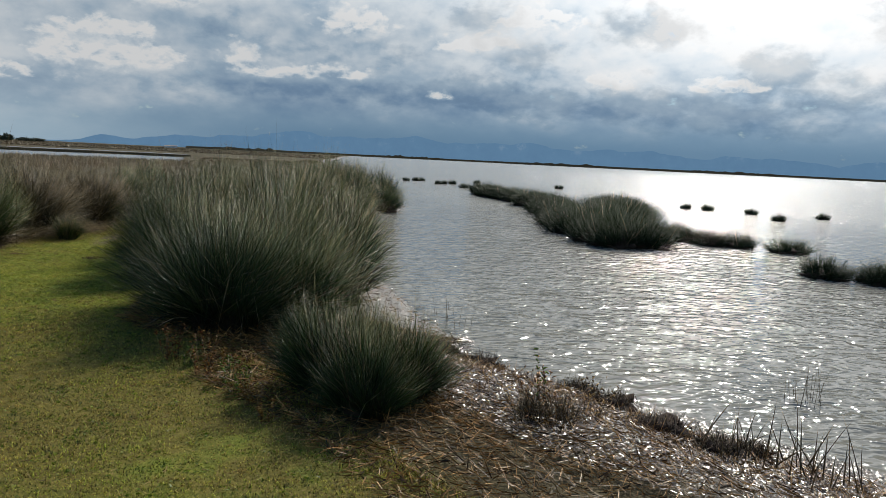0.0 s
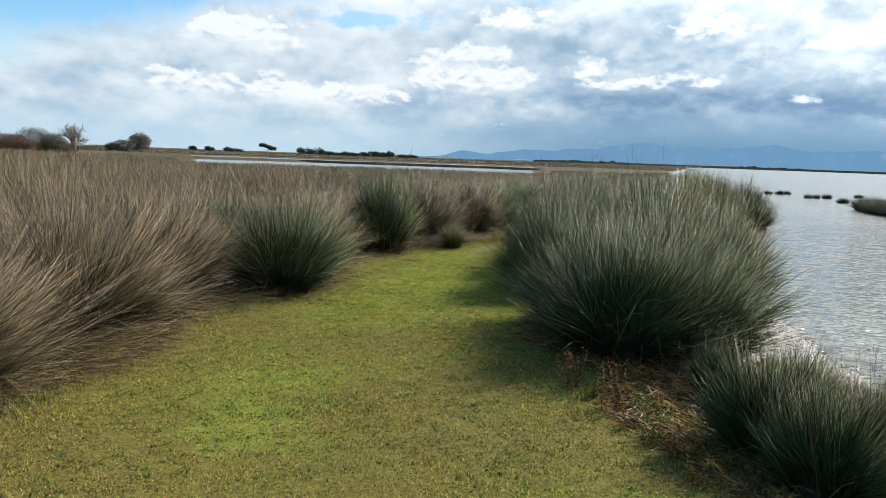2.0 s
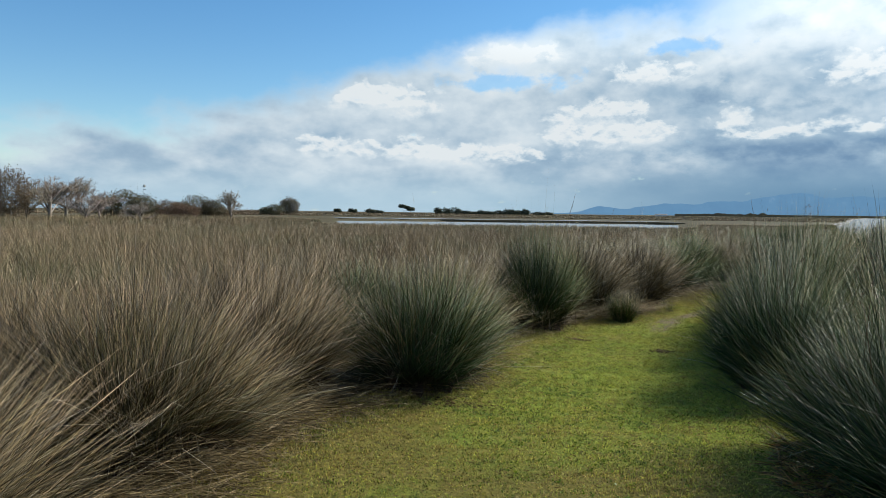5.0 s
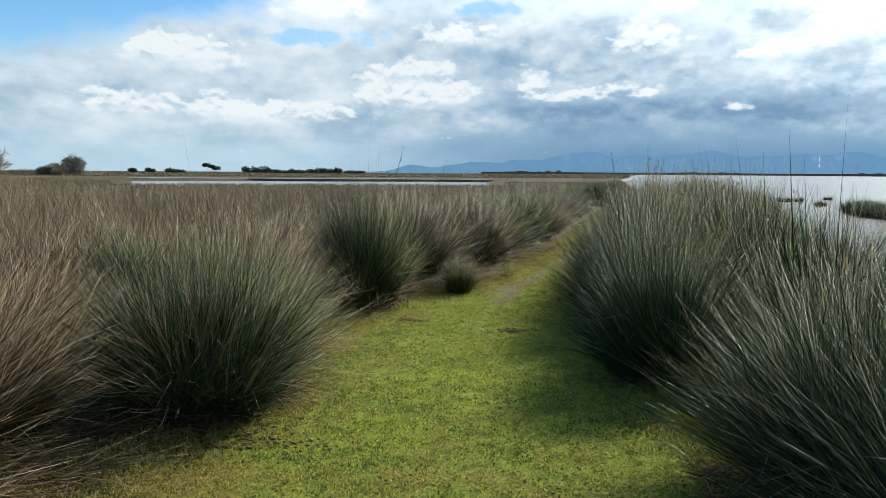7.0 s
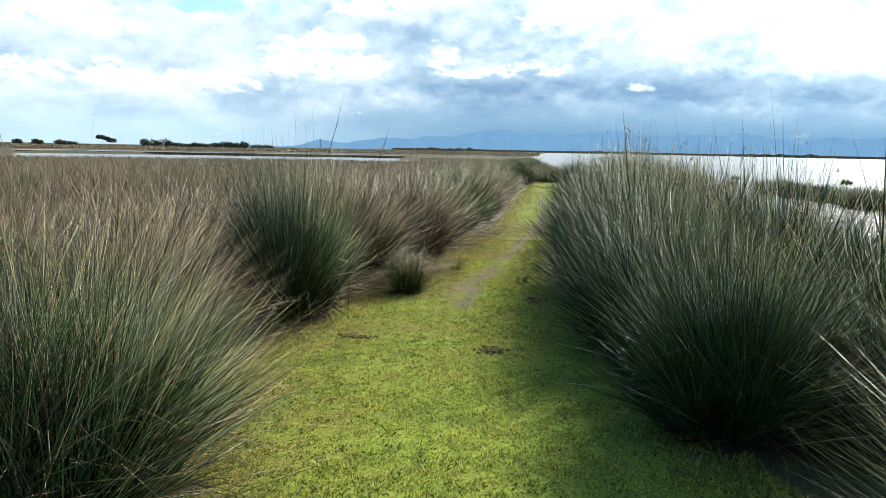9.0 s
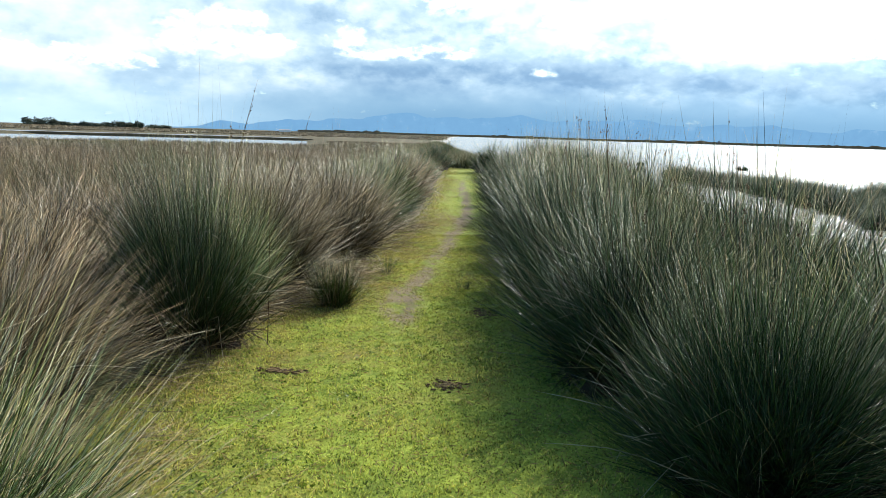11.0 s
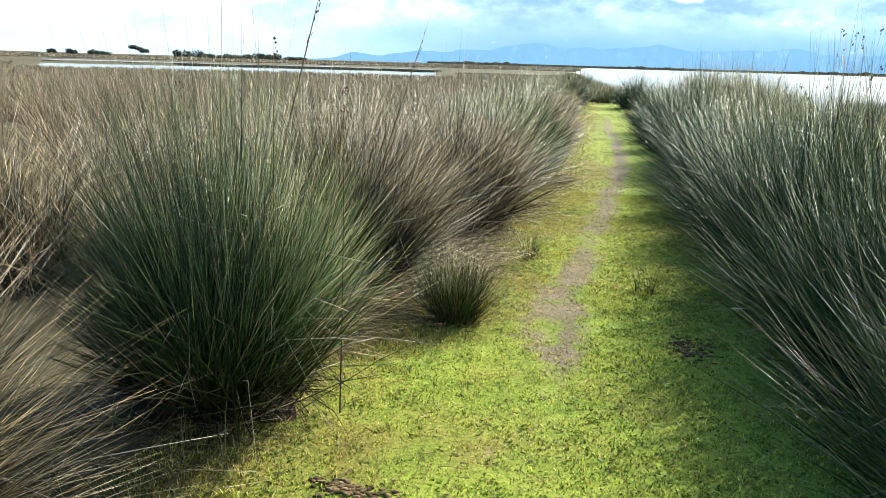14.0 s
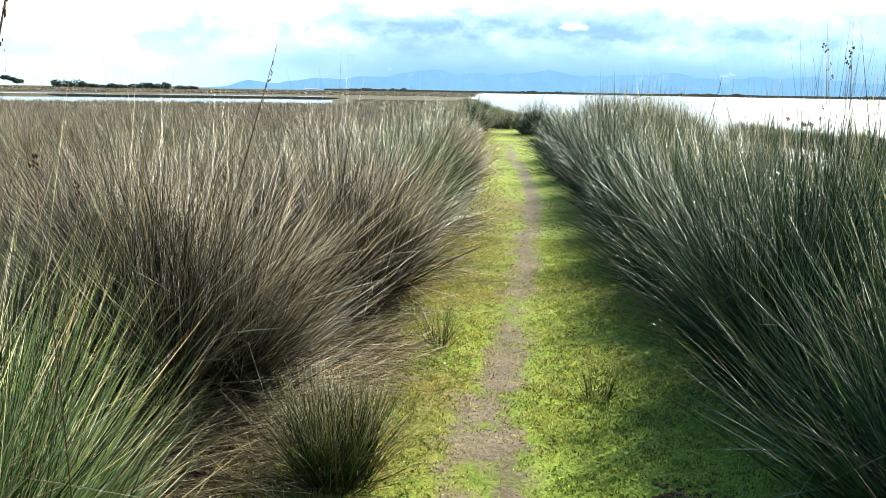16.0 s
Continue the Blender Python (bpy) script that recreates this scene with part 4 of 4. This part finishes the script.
# ---- shore litter ----
def build_litter():
    rng = np.random.default_rng(41)
    # share of the strip from the water inwards, count, length, width, material, label
    for near, far, count, low, high, wide, tilt, mat, label in (
        (0.4, 4.3, 52000, 0.04, 0.20, 0.0062, 0.25, M_LITTER, "broken brown reed stems strewn over the shore"),
        (-0.12, 2.9, 78000, 0.012, 0.055, 0.0085, 0.22, M_WETBITS, "wet glinting reed fragments washed up along the waterline"),
    ):
        s, d = rng.uniform(0, 1, count), rng.uniform(near, far, count)
        y = np.where(rng.uniform(0, 1, count) < 0.88, 8.2 - 6.0 * s - 3.5 * s**9, 8.0 + s * 24)
        x = shore_x(y) - np.where(y > 8, d * 0.3 - 0.1, d + (0.35 * waves(d, y, 0.5, 6) if far < 3 else 0))
        keep = x > lawn_right(y) - 0.35 + 0.35 * waves(x, y, 0.4, 2)
        x, y = x[keep], y[keep]
        c = len(x)
        base = np.stack([x, y, np.maximum(ground_z(x, y), WATER) + rng.uniform(0.004, 0.045, c) + 0.03 * np.maximum(waves(x, y, 0.16, 11), 0)], 1)
        me = stems("reed_litter", base, rng.normal(2.6, 1.4, c), rng.normal(1.52, tilt, c), rng.normal(0.0, 0.2, c), rng.uniform(low, high, c) * rng.uniform(0.6, 1.3, c), wide * rng.uniform(0.5, 1.2, c), segs=2, sides=2,
                   rng=rng, taper=0.75, roll=0.5 if far < 3 else 6.28)
        tagged(part("reed_litter", me, mat), label, "reed litter", kind="stuff")


build_litter()


# ---- things on the shore ----
def mud_clod(x, y, size, seed, label, sprigs=520):
    """A torn dark root clod with broken stubble on it."""
    rng = np.random.default_rng(seed)
    thing = new("mud_clod")
    part("root_lump", joined("root_lump", [blob(rng, np.array(size) * 0.85, 0.30, 13, 22)]), M_MUD, thing)
    if sprigs:
        az = rng.uniform(0, 6.28, sprigs)
        base = rng.normal(0, 0.4, (sprigs, 3)) * np.array(size) * (1, 1, 0.3) + (0, 0, size[2] * 0.4)
        me = stems("stubble", base, az, rng.uniform(0.1, 1.3, sprigs), rng.normal(0.1, 0.2, sprigs), rng.uniform(0.04, 0.17, sprigs), rng.uniform(0.003, 0.007, sprigs), segs=2, rng=rng)
        tagged(part("stubble", me, M_THATCH, thing, "short brown stem stubble"), kind="stuff")
    thing.location = (x, y, max(float(ground_z(x, y)), WATER - 0.02))
    thing.rotation_euler = (0, 0, rng.uniform(-0.5, 0.5))
    return tagged(thing, label, "mud clod", "dark clods at the water's edge")


CLOD = "dark muddy root clod at the water's edge"
for k, (x, y, sx, sy, sz) in enumerate(((0.79, 7.36, 0.30, 0.20, 0.12), (1.15, 6.89, 0.28, 0.20, 0.11), (2.04, 6.24, 0.20, 0.16, 0.10), (2.25, 5.84, 0.22, 0.22, 0.12), (2.20, 4.80, 0.26, 0.2, 0.14),
                                       (2.46, 4.43, 0.2, 0.16, 0.12), (2.82, 4.64, 0.22, 0.14, 0.10))):
    mud_clod(x, y, (sx, sy, sz), 60 + k, CLOD)


def russet_plant(x, y, seed, tall, lean_out, leaf, label, count=60, mats=None):
    """A small withered plant: upright stalks set with short leaves."""
    rng = np.random.default_rng(seed)
    thing = new("withered_plant")
    stalks = max(3, count // 12)
    az = rng.uniform(0, 6.28, stalks)
    foot = feet(rng, stalks, 0.06, az)
    lean, bend, length = np.abs(rng.normal(0, lean_out, stalks)), rng.normal(0.1, 0.1, stalks), tall * rng.uniform(0.6, 1.1, stalks)
    me = stems("stalk", foot, az, lean, bend, length, np.full(stalks, 0.006), segs=3, rng=rng)
    part("stalk", me, M_DEAD, thing)
    which, s = rng.integers(0, stalks, count), rng.uniform(0.15, 1.0, count)
    angle = lean[which] + bend[which] * s * 0.6
    spot = foot[which] + np.stack([np.cos(az[which]) * np.sin(angle), np.sin(az[which]) * np.sin(angle), np.cos(angle)], 1) * (length[which] * s)[:, None]
    me = stems("leaves", spot, rng.uniform(0, 6.28, count), rng.uniform(0.3, 1.4, count), rng.normal(0.5, 0.3, count), leaf * rng.uniform(0.6, 1.3, count), leaf * 0.42 * rng.uniform(0.7, 1.2, count),
               segs=3, sides=3, rng=rng, taper=0.6)
    tagged(part("leaf_mass", me, mats or M_RUSSET, thing, "curled yellow-brown leaves"), kind="stuff")
    thing.location = (x, y, float(ground_z(x, y)))
    return tagged(thing, label, "plant", "withered plants by the rushes")


WEED = "withered russet and yellow weed at the foot of the rushes"
for k, (x, y, tall, leaf, mat) in enumerate(((-1.48, 5.90, 0.22, 0.032, M_RUSSET), (-1.12, 5.48, 0.24, 0.035, M_RUSSET), (-0.91, 5.32, 0.17, 0.03, M_LEAF), (-0.64, 4.82, 0.16, 0.03, M_RUSSET),
                                            (-1.30, 5.74, 0.12, 0.028, M_LEAF), (-0.78, 5.06, 0.14, 0.03, M_LEAF), (-0.52, 4.54, 0.13, 0.028, M_RUSSET), (-0.99, 5.58, 0.16, 0.03, M_RUSSET))):
    russet_plant(x - 0.08, y - 0.10, 80 + k, tall * 1.6, 0.25, leaf * 0.85, WEED, 130, mat)
russet_plant(1.28, 4.60, 95, 0.42, 0.50, 0.026, "brown withered bush on the reed litter by the water", 260, M_LITTER)
russet_plant(1.62, 4.65, 96, 0.36, 0.50, 0.026, "brown withered bush on the reed litter by the water", 200, M_LITTER)
russet_plant(1.36, 4.95, 97, 0.46, 0.10, 0.04, "upright yellow-leaved weed on the shore litter", 40, M_LEAF)
tuft = small_tuft(1.25, 4.50, 2.0, 420, 98, 0.28, M_THATCH)
tagged(tuft, "dark low rush stump in the shore litter")


def reed_stand(x, y, count, spread, low, high, seed, label, lean=0.18, width=0.009, foot=None):
    """Bare dead reeds standing apart from one another: each reed a part."""
    rng = np.random.default_rng(seed)
    thing = new("dead_reeds")
    for _ in range(count):
        one = np.ones(1)
        me = stems("reed", np.zeros((1, 3)), one * rng.uniform(0, 6.28), one * abs(rng.normal(0, lean)), one * rng.normal(0.06, 0.08), one * rng.uniform(low, high), one * width * rng.uniform(0.7, 1.3),
                   segs=4, sides=5, rng=rng, taper=0.4)
        part("reed", me, M_DEAD, thing).location = (rng.normal(0, spread), rng.normal(0, spread), 0)
    thing.location = (x, y, float(ground_z(x, y)) - 0.02 if foot is None else foot)
    return tagged(thing, label, "reeds", "bare reeds by the water")


reed_stand(4.34, 6.21, 16, 0.10, 0.25, 0.52, 101, "thin bare reeds standing in the water", 0.10, 0.006, WATER - 0.05)
reed_stand(2.67, 4.33, 17, 0.22, 0.3, 0.62, 102, "broken bare reeds sticking out of the shore litter", 0.45, 0.011)
reed_stand(3.08, 4.17, 19, 0.20, 0.3, 0.66, 103, "broken bare reeds sticking out of the shore litter", 0.35, 0.011)
reed_stand(1.07, 8.97, 10, 0.15, 0.25, 0.5, 104, "thin bare reeds standing in the water", 0.3, 0.006, WATER - 0.05)


def ragged_soil(x, y, wide, deep, seed, label):
    """Freshly turned dark soil crumbs on the turf."""
    rng = np.random.default_rng(seed)
    lumps = []
    for _ in range(150):
        size = rng.uniform(0.003, 0.013)
        v, t, a = blob(rng, np.array([1.5, 1.0, 0.5]) * size, 0.25, 5, 6)
        px, py = rng.normal(0, 0.42) * wide, rng.normal(0, 0.42) * deep
        lumps.append((v + (px, py, float(ground_z(x + px, y + py)) + size * 0.35), t, a))
    ob = part("turned_soil", joined("turned_soil", lumps), M_SOIL)
    ob.location = (x, y, 0)
    return tagged(ob, label, "soil", "patches of turned soil", "stuff")


# the patch at -4.12, 11.0 stands in for dark weeds there
for k, (x, y, wide, deep) in enumerate(((-5.26, 11.12, 0.16, 0.06), (-4.12, 11.0, 0.12, 0.10), (-4.95, 7.55, 0.55, 0.30), (-3.85, 12.9, 0.15, 0.2))):
    ragged_soil(x, y, wide, deep, 110 + k, "dark turned soil crumbs lying on the turf")


# ---- far trees ----
def level_of(rng, parents, per, span, shrink, spread):
    """Child branches along parent branches; a branch is foot, az, lean, length, width."""
    out = []
    for foot, az, lean, length, width in parents:
        way = np.array([math.sin(lean) * math.cos(az), math.sin(lean) * math.sin(az), math.cos(lean)])
        for _ in range(per):
            s = rng.uniform(*span)
            out.append((foot + way * length * s, az + rng.normal(0, 1.3) if lean > 0.25 else rng.uniform(0, 6.28), min(max(lean + rng.normal(0.15, spread), 0.05), 1.7),
                        length * shrink * rng.uniform(0.6, 1.15) * (1.2 - 0.5 * s), width * 0.5))
    return out


def branch_arrays(rng, rows, segs, sides):
    f, az, lean, length, width = (np.array(c) for c in zip(*rows))
    return stem_arrays(f, az, lean, rng.normal(-0.05, 0.2, len(rows)), length, width, segs=segs, sides=sides, rng=rng, taper=0.35)[:3]


def bare_tree(az, dist, tall, wide, seed, label, twig_mat=None, dense=1):
    rng = np.random.default_rng(seed)
    thing = new("tree")
    trunk = [(np.array([0.0, 0, -0.2]), 0.0, 0.06, tall * 0.40, tall * 0.036)]
    limbs = [(f, rng.uniform(0, 6.28), rng.uniform(0.15, 1.05), l, w) for f, _, _, l, w in level_of(rng, trunk, 15, (0.2, 0.98), 1.0, 0.35)]
    boughs = level_of(rng, limbs, 7, (0.3, 1.0), 0.55, 0.35)
    twigs = level_of(rng, boughs, 6 * dense, (0.2, 1.0), 0.62, 0.45)
    sprays = level_of(rng, twigs, 4, (0.2, 1.0), 0.7, 0.5)
    sprays = [(f, a, l, n, max(w, 0.022)) for f, a, l, n, w in sprays]
    part("trunk", joined("trunk", [branch_arrays(rng, trunk, 4, 7), branch_arrays(rng, limbs, 3, 5)]), M_BARK, thing, "pale bare trunk and limbs")
    tagged(part("crown", joined("crown", [branch_arrays(rng, boughs, 2, 3), branch_arrays(rng, twigs, 2, 2), branch_arrays(rng, sprays, 1, 2)]), twig_mat or M_TWIG, thing, "leafless twigs"), kind="stuff")
    x, y = -1.25 + math.sin(radians(az)) * dist, 1.5 + math.cos(radians(az)) * dist
    thing.location, thing.scale, thing.rotation_euler = (x, y, float(ground_z(x, y))), (wide, wide, 1), (0, 0, rng.uniform(0, 6.28))
    return tagged(thing, label, "tree", "trees beyond the field")


def leafy_tree(az, dist, blobs, leaf, count, seed, label, trunk=0.0, mat=None):
    """A crown of many small leaf clumps scattered through uneven lobes: x, z, half width, half height."""
    rng = np.random.default_rng(seed)
    thing = new("tree")
    pieces, share = [], count // len(blobs)
    for bx, bz, wide, tall in blobs:
        p = rng.normal(size=(share, 3))
        p = p / np.linalg.norm(p, axis=1)[:, None] * (rng.uniform(0.25, 1.0, (share, 1)) ** 0.5)
        p = p * (wide, wide * 0.8, tall) * (1 + 0.12 * rng.normal(size=(share, 1))) + (bx, 0, bz)
        p[:, 2] = np.maximum(p[:, 2], 0.05)
        pieces.append(stem_arrays(p, rng.uniform(0, 6.28, share), rng.uniform(0.2, 1.6, share), rng.normal(0.3, 0.3, share), leaf * rng.uniform(0.6, 1.4, share), leaf * rng.uniform(0.4, 0.8, share),
                                  segs=2, sides=3, rng=rng, taper=0.7)[:3])
    tagged(part("crown", joined("crown", pieces), mat or M_CROWN, thing), kind="stuff")
    rows = [(np.array([bx * 0.4, 0, -0.3]), math.pi if bx < 0 else 0.0, min(0.5, abs(bx) * 0.6 / max(bz, 0.5)), max(bz, 0.6), 0.10 + 0.05 * bz) for bx, bz, _, _ in blobs]
    part("trunk", joined("trunk", [branch_arrays(rng, rows, 3, 6)]), M_BARK, thing)
    x, y = -1.25 + math.sin(radians(az)) * dist, 1.5 + math.cos(radians(az)) * dist
    thing.location, thing.rotation_euler = (x, y, float(ground_z(x, y))), (0, 0, -radians(az))
    return tagged(thing, label, "tree", "trees beyond the field")


BARE = "leafless pale tree at the edge of the rush field"
bare_tree(-48.85, 115, 6.6, 1.50, 201, "lone leafless tree standing in the rush field")
bare_tree(-59.0, 108, 5.6, 1.88, 202, BARE, M_BARK)
bare_tree(-55.2, 78, 3.4, 1.80, 203, "small leafless shrub tree leaning in the rush field", M_BARK)
bare_tree(-61.2, 112, 9.2, 1.70, 204, BARE, M_TWIG, 1)
bare_tree(-60.2, 118, 8.8, 1.70, 205, BARE, M_TWIG, 2)
bare_tree(-58.0, 116, 6.2, 1.80, 206, BARE, M_TWIG, 1)
bare_tree(-62.6, 106, 6.6, 1.65, 207, BARE, M_TWIG, 1)
SCRUB = "rounded brown-green thicket behind the rush field"
leafy_tree(-63.5, 104, [(0, 3.2, 2.6, 3.4), (-2.6, 3.0, 2.4, 3.0)], 0.20, 5824, 211, "dense russet-brown thicket beside the field", mat=M_THICKET)
leafy_tree(-56.4, 130, [(0, 2.4, 3.0, 2.4), (2.6, 2.0, 2.6, 2.0), (-2.5, 1.8, 2.6, 1.9)], 0.20, 6406, 212, SCRUB)
leafy_tree(-53.4, 135, [(0, 1.5, 3.0, 1.7), (-3, 1.3, 2.6, 1.5), (3, 1.2, 2.5, 1.4)], 0.20, 5239, 213, SCRUB, mat=M_THICKET)
leafy_tree(-51.4, 140, [(0, 2.0, 3.0, 2.3), (2.8, 1.7, 2.4, 1.8), (-3.0, 1.5, 2.6, 1.6)], 0.20, 6406, 214, SCRUB)
leafy_tree(-49.9, 150, [(0, 1.0, 3.5, 1.3), (-4, 0.9, 3, 1.2)], 0.20, 5824, 215, SCRUB, mat=M_THICKET)
leafy_tree(-45.6, 245, [(0, 1.6, 3.0, 2.2), (-3.0, 1.2, 2.4, 1.5)], 0.35, 2015, 216, "dark rounded shrub far across the field")
leafy_tree(-44.5, 250, [(0, 3.4, 2.8, 3.0), (1.4, 3.0, 2.3, 2.6), (-1.4, 2.8, 2.2, 2.8)], 0.30, 3360, 217, "pale rounded tree far across the field", mat=M_THICKET)
leafy_tree(-47.4, 260, [(0, 0.7, 6, 1.2), (7, 0.6, 5, 1.0)], 0.30, 2015, 218, SCRUB, mat=M_THICKET)
# far rows on the skyline
leafy_tree(-35.3, 600, [(-2.5, 6.2, 3.2, 1.3), (1.5, 5.2, 3.0, 1.2), (4.8, 3.9, 3.6, 1.6)], 1.1, 700, 221, "flat-topped pine on the far skyline", mat=M_FARTREE)
far = np.random.default_rng(9)
for a in (-32.7, -32.1, -31.3, -30.4, -29.8, -29.2, -28.6, -27.7, -27.0, -26.6, -26.1, -25.6, -24.6, -23.8, -40.8, -39.6, -38.2, -37.6):
    t = 2.2 + 2.2 * far.uniform() + (2.0 if -33 < a < -31 else 0) + (1.2 if -27.1 < a < -25.5 else 0)
    w = far.uniform(3.0, 5.5)
    leafy_tree(a, 700 + 60 * far.uniform(), [(0, t * 0.55, w, t * 0.55), (w * 0.8, t * 0.42, w * 0.7, t * 0.42)], 1.4, 260, int(300 - a * 10), "dark distant tree on the skyline", mat=M_FARTREE)


def dike(az0, az1, dist, seed, label):
    """A low earth bank between the ponds, grown with rough grass."""
    rng = np.random.default_rng(seed)
    n = 260
    az = np.radians(np.linspace(az0, az1, n))
    r = dist * (1 + 0.006 * np.sin(az * 17))
    rows = [(-2.2, -0.75 + 0 * r), (-1.0, -0.02 + 0.03 * np.sin(az * 91)), (0.8, 0.04 + 0.04 * np.sin(az * 67 + 1)), (2.4, -0.75 + 0 * r)]
    v = np.concatenate([np.stack([-3 + np.sin(az) * (r + o), 5 + np.cos(az) * (r + o), h], 1) for o, h in rows])
    k = np.arange(n - 1)
    tris = []
    for s in range(3):
        p, q = s * n, (s + 1) * n
        tris += [np.stack([p + k, q + k, q + k + 1], 1), np.stack([p + k, q + k + 1, p + k + 1], 1)]
    tagged(part("dike", mesh_from("dike", v, np.concatenate(tris), smooth=False), M_FARLAND), label, "bank", "banks between the ponds", "structure")


dike(-41, -13, 158, 1, "low dark earth bank between shallow ponds")
dike(-38, -16, 163, 2, "low dark earth bank between shallow ponds")
dike(-43, -12, 246, 3, "low dark earth bank between shallow ponds")


def mast(az, dist, tall):
    """A thin pole with a platform and a small box near its top."""
    thing = new("pole_mast")
    one = np.ones(1)
    part("pole", stems("pole", np.zeros((1, 3)), one * 0, one * 0, one * 0, one * tall, one * 0.16, segs=4, sides=8, taper=0.6), M_STEEL, thing)
    for name, size, at in (("platform", (0.5, 0.5, 0.07), (0, 0, tall * 0.96)), ("box", (0.3, 0.3, 0.4), (0.2, 0, tall * 0.96 + 0.24)), ("bracket", (1.0, 0.08, 0.08), (0.25, 0, tall * 0.88))):
        bm = bmesh.new()
        bmesh.ops.create_cube(bm, size=1)
        bmesh.ops.scale(bm, vec=size, verts=bm.verts)
        bmesh.ops.bevel(bm, geom=list(bm.edges), offset=0.02, segments=1, affect="EDGES")
        me = bpy.data.meshes.new(name)
        bm.to_mesh(me)
        part(name, me, M_STEEL, thing).location = at
    x, y = -1.25 + math.sin(radians(az)) * dist, 1.5 + math.cos(radians(az)) * dist
    thing.location = (x, y, float(ground_z(x, y)))
    tagged(thing, "thin grey pole with a small platform behind the thicket", "pole")


mast(-55.1, 150, 6.1)


def shed(az, dist, size):
    """A far white farm building with a low pitched roof."""
    thing = new("farm_building")
    w, d, h = size
    bm = bmesh.new()
    bmesh.ops.create_cube(bm, size=1, matrix=Matrix.Translation((0, 0, h / 2)) @ Matrix.Diagonal((w, d, h, 1)))
    me = bpy.data.meshes.new("wall")
    bm.to_mesh(me)
    part("wall", me, M_PALE, thing)
    v = [(-w * .53, -d * .55, h), (w * .53, -d * .55, h), (w * .53, d * .55, h), (-w * .53, d * .55, h), (-w * .53, 0, h * 1.35), (w * .53, 0, h * 1.35)]
    part("roof", mesh_from("roof", v, [(0, 1, 5), (0, 5, 4), (2, 3, 4), (2, 4, 5), (0, 4, 3), (1, 2, 5), (0, 3, 2), (0, 2, 1)], smooth=False), M_ROOF, thing)
    x, y = -1.25 + math.sin(radians(az)) * dist, 1.5 + math.cos(radians(az)) * dist
    thing.location, thing.rotation_euler = (x, y, float(ground_z(x, y))), (0, 0, -radians(az))
    tagged(thing, "low white farm building far across the marsh", "building")


shed(-15.0, 900, (14, 7, 2.2))


def build_bits():
    """Dead blades and small brown leaves lying on the turf."""
    rng = np.random.default_rng(51)
    count = 30000
    y = rng.uniform(2.0, 20.0, count)
    x = lawn_left(y) - 0.2 + rng.uniform(0, 1, count) * (lawn_right(y) - lawn_left(y) + 0.3)
    dry = waves(x, y, 0.7, 14) + 0.5 * smooth(y, 9, 4) + 1.4 * smooth(np.minimum(x - lawn_left(y), lawn_right(y) - x), 0.9, 0.0)
    keep = rng.uniform(-0.6, 1.0, count) < dry
    x, y = x[keep], y[keep]
    c = len(x)
    base = np.stack([x, y, ground_z(x, y) + rng.uniform(0.008, 0.03, c)], 1)
    me = stems("dead_bits", base, rng.uniform(0, 6.28, c), rng.uniform(1.2, 1.75, c), rng.normal(0, 0.4, c), rng.uniform(0.015, 0.07, c), rng.uniform(0.002, 0.006, c), segs=2, sides=2, rng=rng, taper=0.6)
    tagged(part("dead_grass", me, M_BITS), "scattered dead stems and brown bits on the turf", "dead grass", kind="stuff")


build_bits()


def build_fallen():
    """Brown fallen rush stems lying out from the clumps over the path's left edge."""
    rng = np.random.default_rng(61)
    pieces = []
    count = 10500
    y = np.where(rng.uniform(0, 1, count) < 0.6, np.where(rng.uniform(0, 1, count) < 0.5, rng.uniform(11.9, 14.6, count), rng.uniform(2.5, 6.8, count)), rng.uniform(1.5, 19.0, count))
    edge = lawn_left(y)
    x = edge - 1.02 + 0.95 * rng.uniform(0, 1, count) ** 0.8 + 0.15 * waves(edge, y, 0.5, 9)
    base = np.stack([x, y, ground_z(x, y) + rng.uniform(0.01, 0.10, count) * smooth(edge - x, -0.3, 0.6)], 1)
    me = stems("fallen_stems", base, rng.normal(-0.25, 0.7, count), rng.uniform(1.25, 1.62, count), rng.normal(0.02, 0.15, count), rng.uniform(0.15, 0.62, count), rng.uniform(0.003, 0.006, count),
               segs=2, sides=3, rng=rng, taper=0.4)
    tagged(part("fallen_stems", me, M_STRAW), "brown fallen rush stems lying along the turf edge", "dead stems", kind="stuff")


build_fallen()


def build_weeds():
    """Low broad-leaved rosettes scattered in the turf."""
    rng = np.random.default_rng(71)
    count, per = 2600, 7
    y = rng.uniform(2.2, 17.0, count)
    x = lawn_left(y) + rng.uniform(0.02, 0.98, count) * (lawn_right(y) - lawn_left(y))
    keep = (worn_track(x, y) < 0.3) & (waves(x, y, 0.9, 17) > -0.15)
    bx, by = np.repeat(x[keep], per), np.repeat(y[keep], per)
    c = len(bx)
    base = np.stack([bx + rng.normal(0, 0.022, c), by + rng.normal(0, 0.022, c), ground_z(bx, by) + 0.004], 1)
    me = stems("turf_weeds", base, rng.uniform(0, 6.28, c), rng.uniform(0.6, 1.4, c), rng.normal(0.3, 0.2, c), rng.uniform(0.010, 0.030, c), rng.uniform(0.005, 0.012, c), segs=2, sides=2, rng=rng, taper=0.7)
    tagged(part("turf_weeds", me, M_LEAF), "low dark green weeds scattered through the turf", "weeds", kind="stuff")


build_weeds()
